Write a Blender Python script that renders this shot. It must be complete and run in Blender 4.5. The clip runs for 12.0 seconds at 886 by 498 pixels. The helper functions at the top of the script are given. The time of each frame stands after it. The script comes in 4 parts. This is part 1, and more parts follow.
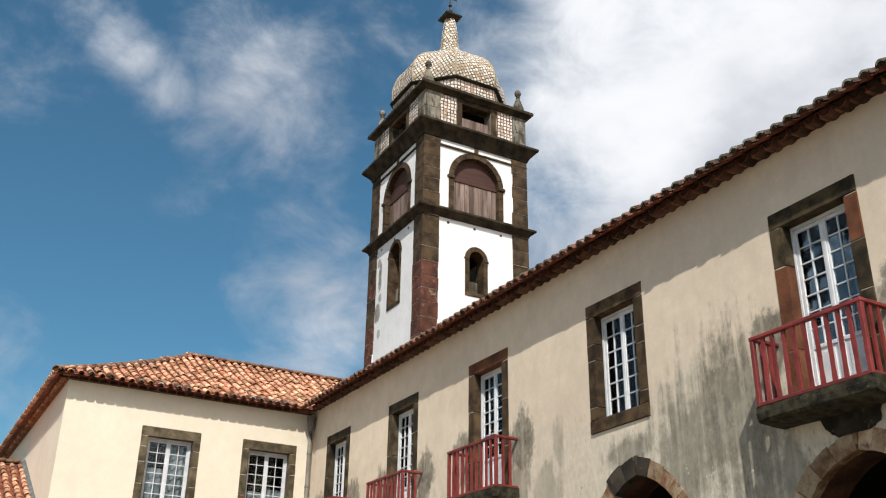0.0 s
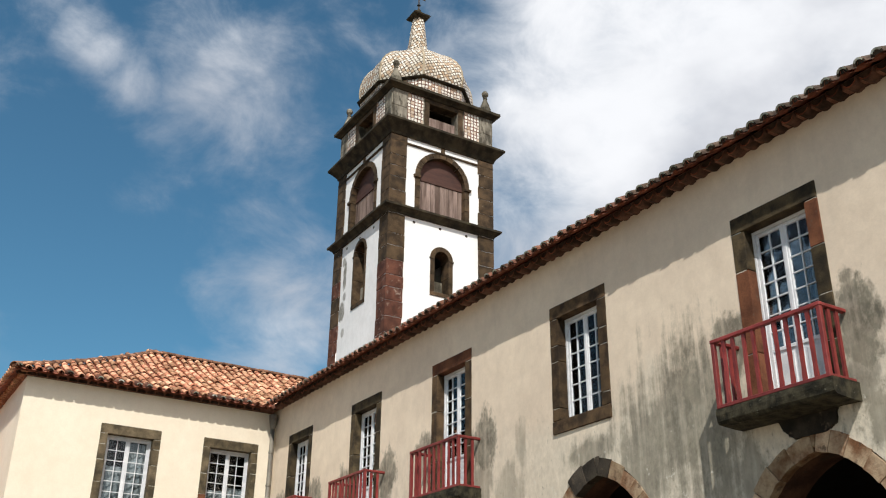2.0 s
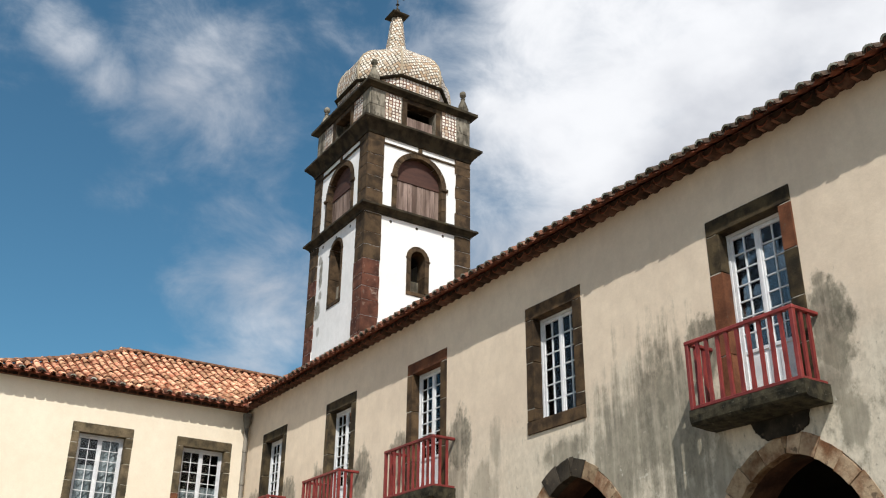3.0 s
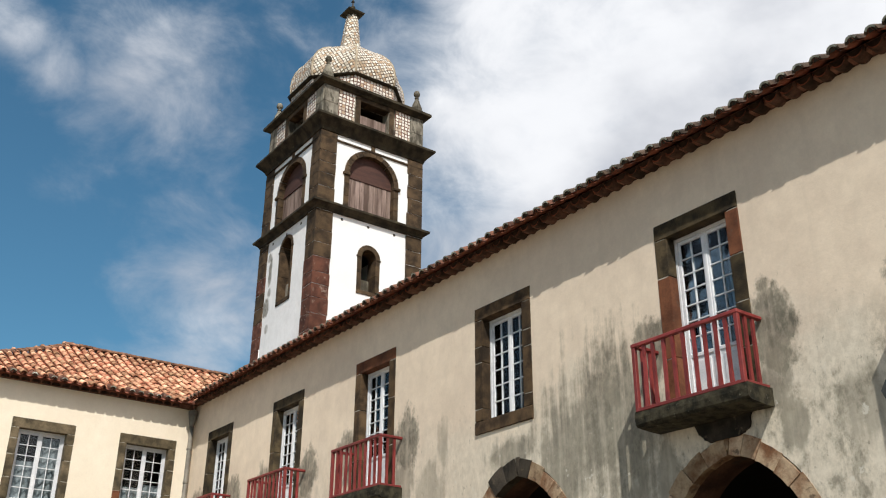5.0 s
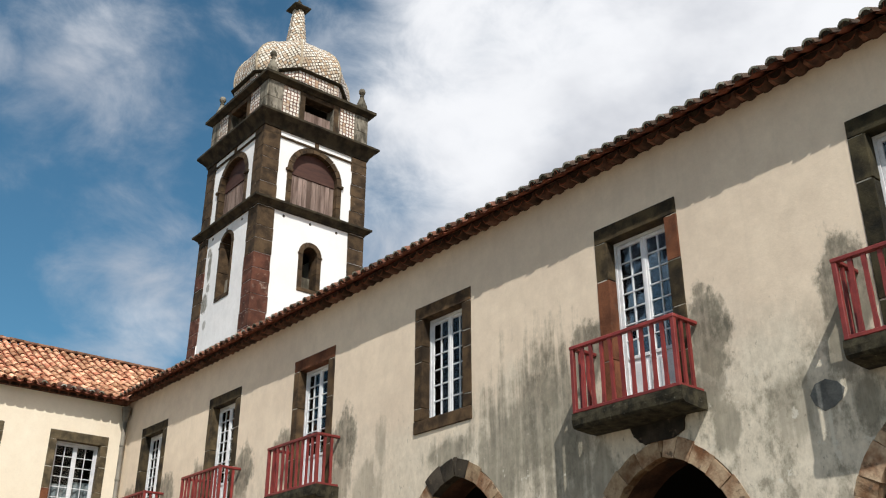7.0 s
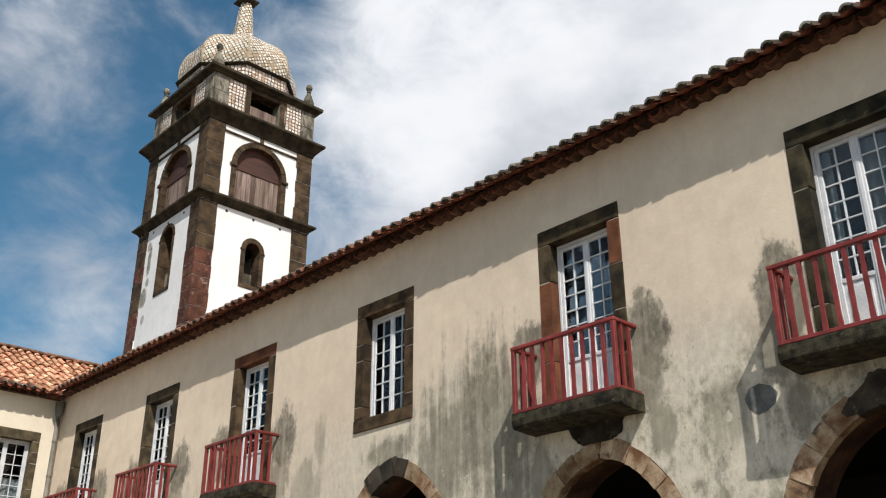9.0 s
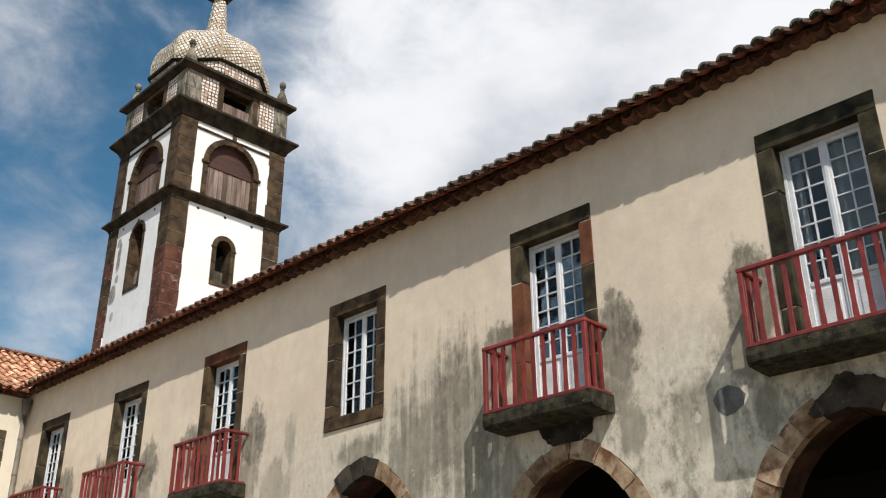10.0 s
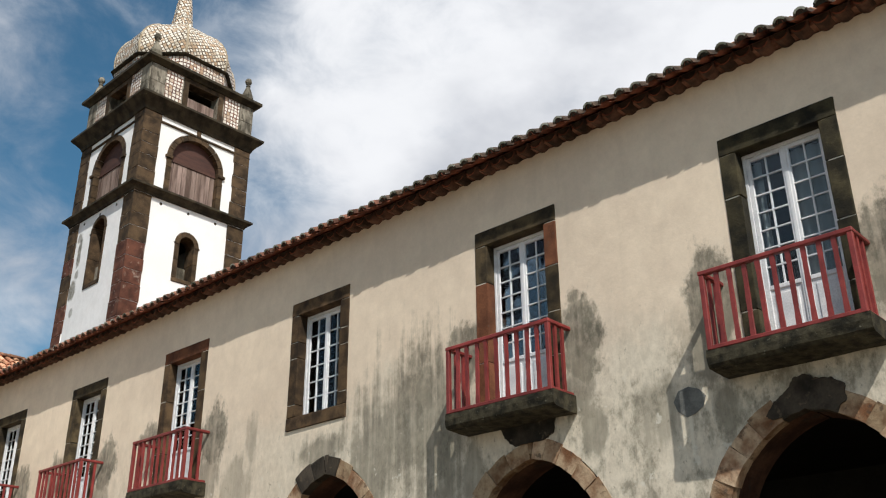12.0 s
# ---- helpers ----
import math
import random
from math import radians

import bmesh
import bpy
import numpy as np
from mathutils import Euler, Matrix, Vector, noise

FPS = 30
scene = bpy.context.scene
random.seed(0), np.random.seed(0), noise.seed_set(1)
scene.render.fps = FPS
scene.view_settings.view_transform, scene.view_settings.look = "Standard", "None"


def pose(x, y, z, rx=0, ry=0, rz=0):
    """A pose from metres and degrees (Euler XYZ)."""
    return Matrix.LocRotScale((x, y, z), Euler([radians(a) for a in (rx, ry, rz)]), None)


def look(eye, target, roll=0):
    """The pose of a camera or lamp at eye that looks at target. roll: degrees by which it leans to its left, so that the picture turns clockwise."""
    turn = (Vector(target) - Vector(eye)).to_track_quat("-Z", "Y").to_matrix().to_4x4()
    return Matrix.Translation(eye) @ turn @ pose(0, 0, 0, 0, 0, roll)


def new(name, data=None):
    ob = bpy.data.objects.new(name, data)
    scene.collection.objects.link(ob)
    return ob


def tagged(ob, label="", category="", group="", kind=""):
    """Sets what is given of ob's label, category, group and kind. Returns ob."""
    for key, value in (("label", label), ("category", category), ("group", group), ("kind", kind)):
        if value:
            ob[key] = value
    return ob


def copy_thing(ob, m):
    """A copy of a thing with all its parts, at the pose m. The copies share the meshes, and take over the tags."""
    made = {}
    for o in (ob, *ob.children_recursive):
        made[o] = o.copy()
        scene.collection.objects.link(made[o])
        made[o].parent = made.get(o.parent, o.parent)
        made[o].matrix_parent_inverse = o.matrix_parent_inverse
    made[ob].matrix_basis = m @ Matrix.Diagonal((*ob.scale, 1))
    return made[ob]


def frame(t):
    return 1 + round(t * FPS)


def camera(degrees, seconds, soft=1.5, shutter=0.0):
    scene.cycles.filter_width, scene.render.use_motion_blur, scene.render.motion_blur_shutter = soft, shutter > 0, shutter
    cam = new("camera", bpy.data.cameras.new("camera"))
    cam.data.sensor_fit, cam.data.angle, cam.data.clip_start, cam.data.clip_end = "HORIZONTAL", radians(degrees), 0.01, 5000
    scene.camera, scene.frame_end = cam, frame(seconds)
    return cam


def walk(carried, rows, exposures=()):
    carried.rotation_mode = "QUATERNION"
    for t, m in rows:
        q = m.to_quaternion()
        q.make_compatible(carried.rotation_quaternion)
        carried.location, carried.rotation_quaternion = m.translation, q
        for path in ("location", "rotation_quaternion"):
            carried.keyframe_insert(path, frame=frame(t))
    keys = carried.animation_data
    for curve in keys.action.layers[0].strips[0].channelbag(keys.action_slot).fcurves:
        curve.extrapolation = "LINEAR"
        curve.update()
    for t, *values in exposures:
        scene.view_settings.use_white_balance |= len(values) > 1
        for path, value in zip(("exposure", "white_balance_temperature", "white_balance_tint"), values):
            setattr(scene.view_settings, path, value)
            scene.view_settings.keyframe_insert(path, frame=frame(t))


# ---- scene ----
# ---- camera: stands still in the courtyard and pans to the right ----
EYE = (0.0, 0.0, 1.6)
cam = camera(49.01, 12.0, soft=1.15)
PAN = (
    (0.0, -29.777, 24.586, -0.792),
    (0.5, -30.057, 24.592, -0.750),
    (1.0, -30.574, 24.599, -0.747),
    (1.5, -31.198, 24.595, -0.698),
    (2.0, -31.960, 24.600, -0.648),
    (2.5, -32.668, 24.595, -0.611),
    (3.0, -33.445, 24.608, -0.558),
    (5.0, -36.518, 24.603, -0.347),
    (5.5, -37.435, 24.602, -0.274),
    (6.0, -38.444, 24.599, -0.202),
    (6.5, -39.312, 24.603, -0.144),
    (7.0, -40.139, 24.592, -0.062),
    (9.0, -43.658, 24.556, 0.146),
    (9.5, -44.527, 24.546, 0.226),
    (10.0, -45.372, 24.536, 0.289),
    (10.5, -46.053, 24.522, 0.360),
    (11.0, -46.707, 24.522, 0.386),
    (11.5, -47.172, 24.505, 0.427),
    (12.0, -47.563, 24.496, 0.475),
)
walk(cam, [(t, pose(*EYE, 90 + pitch, roll, yaw)) for t, yaw, pitch, roll in PAN], exposures=((0.0, 0.61), (6.0, 0.575), (12.0, 0.545)))

# ---- world and sun ----
SUN_DIR = Vector((-0.44, -0.74, 1.0)).normalized()      # towards the sun
SUN_ELEV = math.asin(SUN_DIR.z)
SUN_AZ = math.atan2(SUN_DIR.x, SUN_DIR.y)


class Nodes:
    """Short hand for building a node tree."""

    def __init__(self, tree):
        self.tree = tree
        tree.nodes.clear()

    def add(self, kind, **values):
        n = self.tree.nodes.new(kind)
        for k, v in values.items():
            setattr(n, k, v)
        return n

    def link(self, a, b):
        self.tree.links.new(a, b)

    def put(self, socket, v):
        if isinstance(v, bpy.types.NodeSocket):
            self.link(v, socket)
        else:
            socket.default_value = v

    def math(self, op, a, b=0.0, c=0.0, clamp=False):
        n = self.add("ShaderNodeMath", operation=op, use_clamp=clamp)
        self.put(n.inputs[0], a), self.put(n.inputs[1], b), self.put(n.inputs[2], c)
        return n.outputs[0]

    def vmath(self, op, a, b=(0, 0, 0)):
        n = self.add("ShaderNodeVectorMath", operation=op)
        self.put(n.inputs[0], a), self.put(n.inputs[1], b)
        return n.outputs[1] if op in ("LENGTH", "DISTANCE", "DOT_PRODUCT") else n.outputs[0]

    def step(self, v, lo, hi, a=0.0, b=1.0):
        n = self.add("ShaderNodeMapRange", interpolation_type="SMOOTHSTEP")
        for i, x in enumerate((v, lo, hi, a, b)):
            self.put(n.inputs[i], x)
        return n.outputs[0]

    def noise(self, vec, scale, detail=4.0, rough=0.55, distort=0.0):
        n = self.add("ShaderNodeTexNoise")
        self.put(n.inputs["Vector"], vec)
        n.inputs["Scale"].default_value, n.inputs["Detail"].default_value = scale, detail
        n.inputs["Roughness"].default_value, n.inputs["Distortion"].default_value = rough, distort
        return n.outputs["Fac"]

    def mix(self, f, a, b, blend="MIX"):
        n = self.add("ShaderNodeMix", data_type="RGBA", blend_type=blend)
        self.put(n.inputs[0], f)
        self.put(n.inputs[6], a if isinstance(a, bpy.types.NodeSocket) else (*a, 1))
        self.put(n.inputs[7], b if isinstance(b, bpy.types.NodeSocket) else (*b, 1))
        return n.outputs[2]

    def xyz(self, x, y, z):
        n = self.add("ShaderNodeCombineXYZ")
        self.put(n.inputs[0], x), self.put(n.inputs[1], y), self.put(n.inputs[2], z)
        return n.outputs[0]

    def split(self, v):
        n = self.add("ShaderNodeSeparateXYZ")
        self.link(v, n.inputs[0])
        return n.outputs


world = bpy.data.worlds.new("sky")
scene.world = world
world.use_nodes = True
N = Nodes(world.node_tree)
sky = N.add("ShaderNodeTexSky", sky_type="NISHITA", sun_disc=False, sun_elevation=SUN_ELEV, sun_rotation=SUN_AZ,
            air_density=1.0, dust_density=0.6, ozone_density=2.5)
way = N.add("ShaderNodeTexCoord").outputs["Generated"]
dx, dy, dz = N.split(way)
bank = N.noise(N.vmath("MULTIPLY", way, (1.0, 1.0, 1.7)), 3.1, 6.0, 0.52, 0.0)
wisp = N.noise(N.vmath("MULTIPLY", way, (1.0, 1.0, 1.4)), 10.0, 9.0, 0.62, 0.35)
az = N.math("ARCTAN2", dx, dy)
front = N.step(az, 0.50, 0.78)
# cloud out of view, added to fill the shaded walls with neutral light
behind = N.step(N.math("ADD", N.math("MULTIPLY", dx, -0.75), N.math("MULTIPLY", dy, -0.66)), -0.35, 0.35, 0.0, 0.20)
lumps = 0.0
for at, spread, weight in (((0.035, 0.815, 0.578), 0.10, 0.13), ((0.062, 0.812, 0.579), 0.075, 0.17), ((0.096, 0.817, 0.568), 0.065, 0.18), ((0.124, 0.824, 0.553), 0.060, 0.18), ((0.152, 0.832, 0.534), 0.055, 0.16),
                           ((0.03, 0.85, 0.53), 0.13, 0.12), ((0.18, 0.792, 0.584), 0.09, 0.09), ((0.223, 0.806, 0.548), 0.10, 0.10), ((0.268, 0.812, 0.520), 0.075, 0.12),
                           ((0.19, 0.84, 0.50), 0.07, 0.05), ((0.18, 0.881, 0.437), 0.06, 0.10), ((0.352, 0.876, 0.330), 0.135, 0.225), ((0.30, 0.90, 0.34), 0.09, 0.06)):
    near = N.vmath("DISTANCE", way, Vector(at).normalized())
    lumps = N.math("MAXIMUM", lumps, N.step(near, spread, 0.0, 0.0, weight))
cover = N.math("ADD", N.math("ADD", N.math("MULTIPLY", bank, 0.55), N.math("MULTIPLY", wisp, 0.45)), N.math("ADD", N.math("MULTIPLY", front, 0.345), N.math("ADD", lumps, behind)))
cloud = N.step(cover, 0.48, 0.86)
tone = N.noise(N.vmath("MULTIPLY", way, (1.0, 1.0, 1.8)), 4.0, 6.0, 0.52, 0.0)
grey = N.mix(N.step(N.math("ADD", tone, N.math("ADD", N.math("MULTIPLY", N.math("ADD", N.math("SUBTRACT", dz, 0.52), N.math("MULTIPLY", lumps, 1.1)), 0.75), N.math("MULTIPLY", N.math("SUBTRACT", az, 0.78), 0.25))), 0.34, 0.66), (0.60, 0.625, 0.685), (0.97, 0.985, 1.02))
blue = N.add("ShaderNodeBackground")
N.link(N.mix(1.0, sky.outputs[0], (0.60, 1.0, 1.0), "MULTIPLY"), blue.inputs[0])
blue.inputs[1].default_value = 0.068
white = N.add("ShaderNodeBackground")
N.link(grey, white.inputs[0])
white.inputs[1].default_value = 0.645
both = N.add("ShaderNodeMixShader")
N.link(cloud, both.inputs[0]), N.link(blue.outputs[0], both.inputs[1]), N.link(white.outputs[0], both.inputs[2])
N.link(both.outputs[0], N.add("ShaderNodeOutputWorld").inputs[0])

sun = new("sun", bpy.data.lights.new("sun", "SUN"))
sun.data.energy, sun.data.angle, sun.data.color = 3.25, radians(0.53), (1.0, 0.955, 0.88)
sun.matrix_world = look(SUN_DIR * 60, (0, 0, 0))


# ---- materials ----
def surface(name, dark, light, scale=3.0, fine=30.0, rough=0.85, bump=0.15, vary=0.0, spots=None, spot_level=0.62, metal=0.0, stretch=(1, 1, 1), island=False, gap=0.01, grain=0.35):
    """A worn matt surface: two tones in large patches, a fine grain, optional dark spots and a shift of tone per piece."""
    m = bpy.data.materials.new(name)
    m.use_nodes = True
    n = Nodes(m.node_tree)
    at = n.vmath("MULTIPLY", n.add("ShaderNodeTexCoord").outputs["Object"], stretch)
    if vary:
        lot = n.add("ShaderNodeNewGeometry").outputs["Random Per Island"] if island else n.add("ShaderNodeObjectInfo").outputs["Random"]
        at = n.vmath("ADD", at, n.xyz(n.math("MULTIPLY", lot, 37.0), n.math("MULTIPLY", lot, 91.0), n.math("MULTIPLY", lot, 53.0)))
    big, small = n.noise(at, scale, 5.0), n.noise(at, fine, 4.0, 0.6)
    col = n.mix(n.step(big, 0.32, 0.68), dark, light)
    if vary:
        shift = n.math("ADD", n.math("MULTIPLY", lot, 2 * vary), 1 - vary)
        col = n.mix(1.0, col, n.xyz(shift, shift, n.math("POWER", shift, 1.15)), "MULTIPLY")
    col = n.mix(grain, col, n.mix(n.step(small, 0.3, 0.7), (0.55, 0.55, 0.55), (1.2, 1.2, 1.2)), "MULTIPLY")
    if spots:
        patch = n.noise(at, scale * 2.3, 6.0, 0.65)
        col = n.mix(n.math("MULTIPLY", n.step(patch, spot_level, spot_level + 0.1), 0.8), col, spots)
    p = n.add("ShaderNodeBsdfPrincipled")
    n.link(col, p.inputs["Base Color"])
    p.inputs["Roughness"].default_value, p.inputs["Metallic"].default_value = rough, metal
    p.inputs["Specular IOR Level"].default_value = 0.28 if rough > 0.82 else 0.45
    b = n.add("ShaderNodeBump")
    b.inputs["Strength"].default_value, b.inputs["Distance"].default_value = bump, gap
    n.link(n.math("ADD", small, n.math("MULTIPLY", big, 1.5)), b.inputs["Height"])
    n.link(b.outputs[0], p.inputs["Normal"])
    n.link(p.outputs[0], n.add("ShaderNodeOutputMaterial").inputs[0])
    return m


def stained_plaster(name, dark, light, blots, drips=()):
    """Lime plaster with grey-green mould where rain water runs: blots are (y, z, half width, half height, weight, streaks),
    where streaks 0 is a patch with a rounded edge and 1 a curtain of runs; drips are pale runs (y, low z, high z, half width)."""
    m = bpy.data.materials.new(name)
    m.use_nodes = True
    n = Nodes(m.node_tree)
    at = n.add("ShaderNodeTexCoord").outputs["Object"]
    x, y, z = n.split(at)
    big, mid, small = n.noise(at, 0.55, 5.0), n.noise(at, 2.6, 6.0, 0.62), n.noise(at, 34.0, 4.0, 0.6)
    run = n.noise(n.vmath("MULTIPLY", at, (1.0, 3.4, 0.42)), 1.5, 5.0, 0.6)
    col = n.mix(n.step(n.math("ADD", n.math("MULTIPLY", big, 0.6), n.math("MULTIPLY", mid, 0.4)), 0.36, 0.64), dark, light)
    col = n.mix(0.10, col, n.mix(n.step(small, 0.3, 0.7), (0.7, 0.7, 0.7), (1.1, 1.1, 1.1)), "MULTIPLY")
    # hand-worked unevenness, blotch by blotch
    blotch = n.noise(n.vmath("MULTIPLY", at, (1.0, 1.0, 0.8)), 6.5, 8.0, 0.68)
    col = n.mix(n.step(z, 6.3, 4.9, 0.10, 0.36) if blots else 0.07, col, n.mix(n.step(blotch, 0.34, 0.66), (0.72, 0.70, 0.67), (1.24, 1.24, 1.25)), "MULTIPLY")
    # faint old repairs and runs
    col = n.mix(n.math("MULTIPLY", n.step(run, 0.52, 0.76), 0.12), col, tuple(c * 0.62 for c in dark))
    if blots:
        fleck = n.noise(n.vmath("MULTIPLY", at, (1.0, 1.5, 0.9)), 8.0, 7.0, 0.70)
        cloudy = n.noise(at, 1.25, 7.0, 0.62)
        # the foot of the wall has lost its limewash and turned pale grey
        worn = n.math("MULTIPLY", n.step(n.math("ADD", z, n.math("MULTIPLY", n.math("SUBTRACT", cloudy, 0.5), 2.6)), 6.2, 4.7), n.step(y, 14.0, 9.5, 0.40, 0.75))
        col = n.mix(worn, col, n.mix(n.step(fleck, 0.35, 0.65), (0.51, 0.468, 0.38), (0.67, 0.62, 0.51)))
        patchy = n.math("SUBTRACT", n.noise(n.vmath("MULTIPLY", at, (1.0, 1.25, 0.85)), 2.6, 9.0, 0.70), 0.5)
        comb = n.math("SUBTRACT", n.noise(n.vmath("MULTIPLY", at, (1.0, 6.5, 0.36)), 1.25, 5.0, 0.58), 0.5)
        total = 0.0
        for by, bz, hy_, hz_, w, s in blots:
            d = n.vmath("LENGTH", n.xyz(n.math("DIVIDE", n.math("SUBTRACT", y, by), hy_), n.math("DIVIDE", n.math("SUBTRACT", z, bz), hz_), 0.0))
            d = n.math("ADD", d, n.math("ADD", n.math("MULTIPLY", patchy, 1.9), n.math("MULTIPLY", comb, -1.5 * s)))
            total = n.math("MAXIMUM", total, n.step(d, 1.08 + 0.12 * s, 0.76 - 0.36 * s, 0.0, w))
        mould = n.mix(n.step(mid, 0.3, 0.7), (0.074, 0.068, 0.048), (0.190, 0.174, 0.128))
        keep = n.math("MULTIPLY", n.step(fleck, 0.34, 0.60, 0.72, 1.0), n.step(n.math("ADD", comb, 0.5), 0.30, 0.58, 0.72, 1.0))
        col = n.mix(n.math("MULTIPLY", total, keep), col, mould)
        # mottled mould along the foot, in clouds broken up by flecks
        low = n.math("MULTIPLY", n.step(z, 5.9, 4.7), n.step(y, 11.3, 9.6, 0.14, 1.0))
        clouds = n.math("MULTIPLY", n.step(n.math("ADD", n.math("MULTIPLY", cloudy, 0.55), n.math("MULTIPLY", n.noise(n.vmath("MULTIPLY", at, (1.0, 1.3, 0.8)), 5.0, 8.0, 0.72), 0.45)), 0.47, 0.585), n.math("MULTIPLY", low, 0.72))
        col = n.mix(clouds, col, n.mix(n.step(fleck, 0.38, 0.62), (0.125, 0.114, 0.082), (0.30, 0.275, 0.21)))
        speck = n.math("MULTIPLY", n.step(n.noise(n.vmath("MULTIPLY", at, (1.0, 1.3, 0.7)), 12.0, 6.0, 0.70), 0.61, 0.69), n.step(z, 6.4, 4.6, 0.06, 0.65))
        col = n.mix(speck, col, (0.17, 0.155, 0.12))
        # flaked spots that show the lighter lime coat
        flake = n.math("MULTIPLY", n.step(n.noise(at, 4.2, 6.0, 0.7), 0.62, 0.67), n.step(z, 5.4, 4.5))
        col = n.mix(n.math("MULTIPLY", flake, 0.65), col, (0.64, 0.61, 0.53))
    for dy_, z0, z1, half in drips:
        side = n.step(n.math("ABSOLUTE", n.math("SUBTRACT", n.math("ADD", y, n.math("MULTIPLY", n.math("SUBTRACT", mid, 0.5), 0.03)), dy_)), half, half * 0.4)
        span = n.math("MULTIPLY", n.step(z, z0, z0 + 0.12), n.step(z, z1 + 0.03, z1))
        col = n.mix(n.math("MULTIPLY", n.math("MULTIPLY", side, span), 0.7), col, (0.66, 0.62, 0.52))
    p = n.add("ShaderNodeBsdfPrincipled")
    n.link(col, p.inputs["Base Color"])
    p.inputs["Roughness"].default_value = 0.92
    b = n.add("ShaderNodeBump")
    b.inputs["Strength"].default_value, b.inputs["Distance"].default_value = 0.25, 0.02
    n.link(n.math("ADD", n.math("MULTIPLY", mid, 1.0), n.math("MULTIPLY", small, 0.25)), b.inputs["Height"])
    n.link(b.outputs[0], p.inputs["Normal"])
    n.link(p.outputs[0], n.add("ShaderNodeOutputMaterial").inputs[0])
    return m


def glazed_tiles(name, cell, ground, glaze, turn=0.0, wear=0.5):
    """Small glazed tiles laid in a grid over the face's own u and v, in metres."""
    m = bpy.data.materials.new(name)
    m.use_nodes = True
    n = Nodes(m.node_tree)
    uv = n.add("ShaderNodeUVMap", uv_map="face").outputs[0]
    u, v, _ = n.split(uv)
    if turn:
        c, s = math.cos(turn), math.sin(turn)
        u, v = (n.math("ADD", n.math("MULTIPLY", u, c), n.math("MULTIPLY", v, s)), n.math("SUBTRACT", n.math("MULTIPLY", v, c), n.math("MULTIPLY", u, s)))
    at = n.add("ShaderNodeTexCoord").outputs["Object"]
    u = n.math("ADD", u, n.math("MULTIPLY", n.math("SUBTRACT", n.noise(at, 3.2, 2.0), 0.5), 0.13))
    v = n.math("ADD", v, n.math("MULTIPLY", n.math("SUBTRACT", n.noise(n.vmath("ADD", at, (5.0, 9.0, 3.0)), 3.2, 2.0), 0.5), 0.13))
    ru, rv = n.math("DIVIDE", u, cell), n.math("DIVIDE", v, cell)
    fu, fv = n.math("FRACT", n.math("ADD", ru, 100.0)), n.math("FRACT", n.math("ADD", rv, 100.0))
    edge = n.math("MAXIMUM", n.math("ABSOLUTE", n.math("SUBTRACT", fu, 0.5)), n.math("ABSOLUTE", n.math("SUBTRACT", fv, 0.5)))
    lot = n.add("ShaderNodeTexWhiteNoise", noise_dimensions="3D")
    n.link(n.xyz(n.math("FLOOR", ru), n.math("FLOOR", rv), 0.0), lot.inputs[0])
    pick = lot.outputs["Value"]
    dirt = n.noise(at, 1.6, 5.0, 0.6)
    tile = n.mix(n.step(pick, 0.08, 0.50), tuple(c * k for c, k in zip(glaze, (0.58, 0.42, 0.30))), glaze)
    tile = n.mix(n.math("MULTIPLY", n.step(dirt, 0.46, 0.68), wear), tile, (0.30, 0.24, 0.15))
    joint = n.step(n.math("ADD", edge, n.math("MULTIPLY", n.math("SUBTRACT", pick, 0.5), 0.11)), 0.345, 0.415)
    col = n.mix(joint, tile, n.mix(n.step(dirt, 0.4, 0.6), ground, tuple(c * 0.55 for c in ground)))
    p = n.add("ShaderNodeBsdfPrincipled")
    n.link(col, p.inputs["Base Color"])
    n.link(n.math("ADD", n.math("MULTIPLY", joint, 0.5), 0.32), p.inputs["Roughness"])
    b = n.add("ShaderNodeBump")
    b.inputs["Strength"].default_value, b.inputs["Distance"].default_value = 0.6, 0.012
    n.link(n.math("ADD", n.math("SUBTRACT", 1.0, joint), n.math("MULTIPLY", pick, 0.35)), b.inputs["Height"])
    n.link(b.outputs[0], p.inputs["Normal"])
    n.link(p.outputs[0], n.add("ShaderNodeOutputMaterial").inputs[0])
    return m


def pane_glass():
    m = bpy.data.materials.new("window_glass")
    m.use_nodes = True
    n = Nodes(m.node_tree)
    at = n.add("ShaderNodeTexCoord").outputs["Object"]
    lot = n.add("ShaderNodeObjectInfo").outputs["Random"]
    b = n.add("ShaderNodeBump")
    b.inputs["Strength"].default_value, b.inputs["Distance"].default_value = 0.25, 0.01
    n.link(n.noise(n.vmath("ADD", at, n.xyz(n.math("MULTIPLY", lot, 40.0), 0.0, lot)), 3.0, 1.0), b.inputs["Height"])
    f = n.add("ShaderNodeFresnel")
    f.inputs[0].default_value = 1.48
    clear, shine = n.add("ShaderNodeBsdfTransparent"), n.add("ShaderNodeBsdfGlossy")
    clear.inputs[0].default_value = (0.80, 0.86, 0.88, 1)
    shine.inputs["Roughness"].default_value = 0.02
    n.link(b.outputs[0], shine.inputs["Normal"]), n.link(b.outputs[0], f.inputs["Normal"])
    mx = n.add("ShaderNodeMixShader")
    n.link(f.outputs[0], mx.inputs[0])
    n.link(clear.outputs[0], mx.inputs[1]), n.link(shine.outputs[0], mx.inputs[2])
    n.link(mx.outputs[0], n.add("ShaderNodeOutputMaterial").inputs[0])
    return m


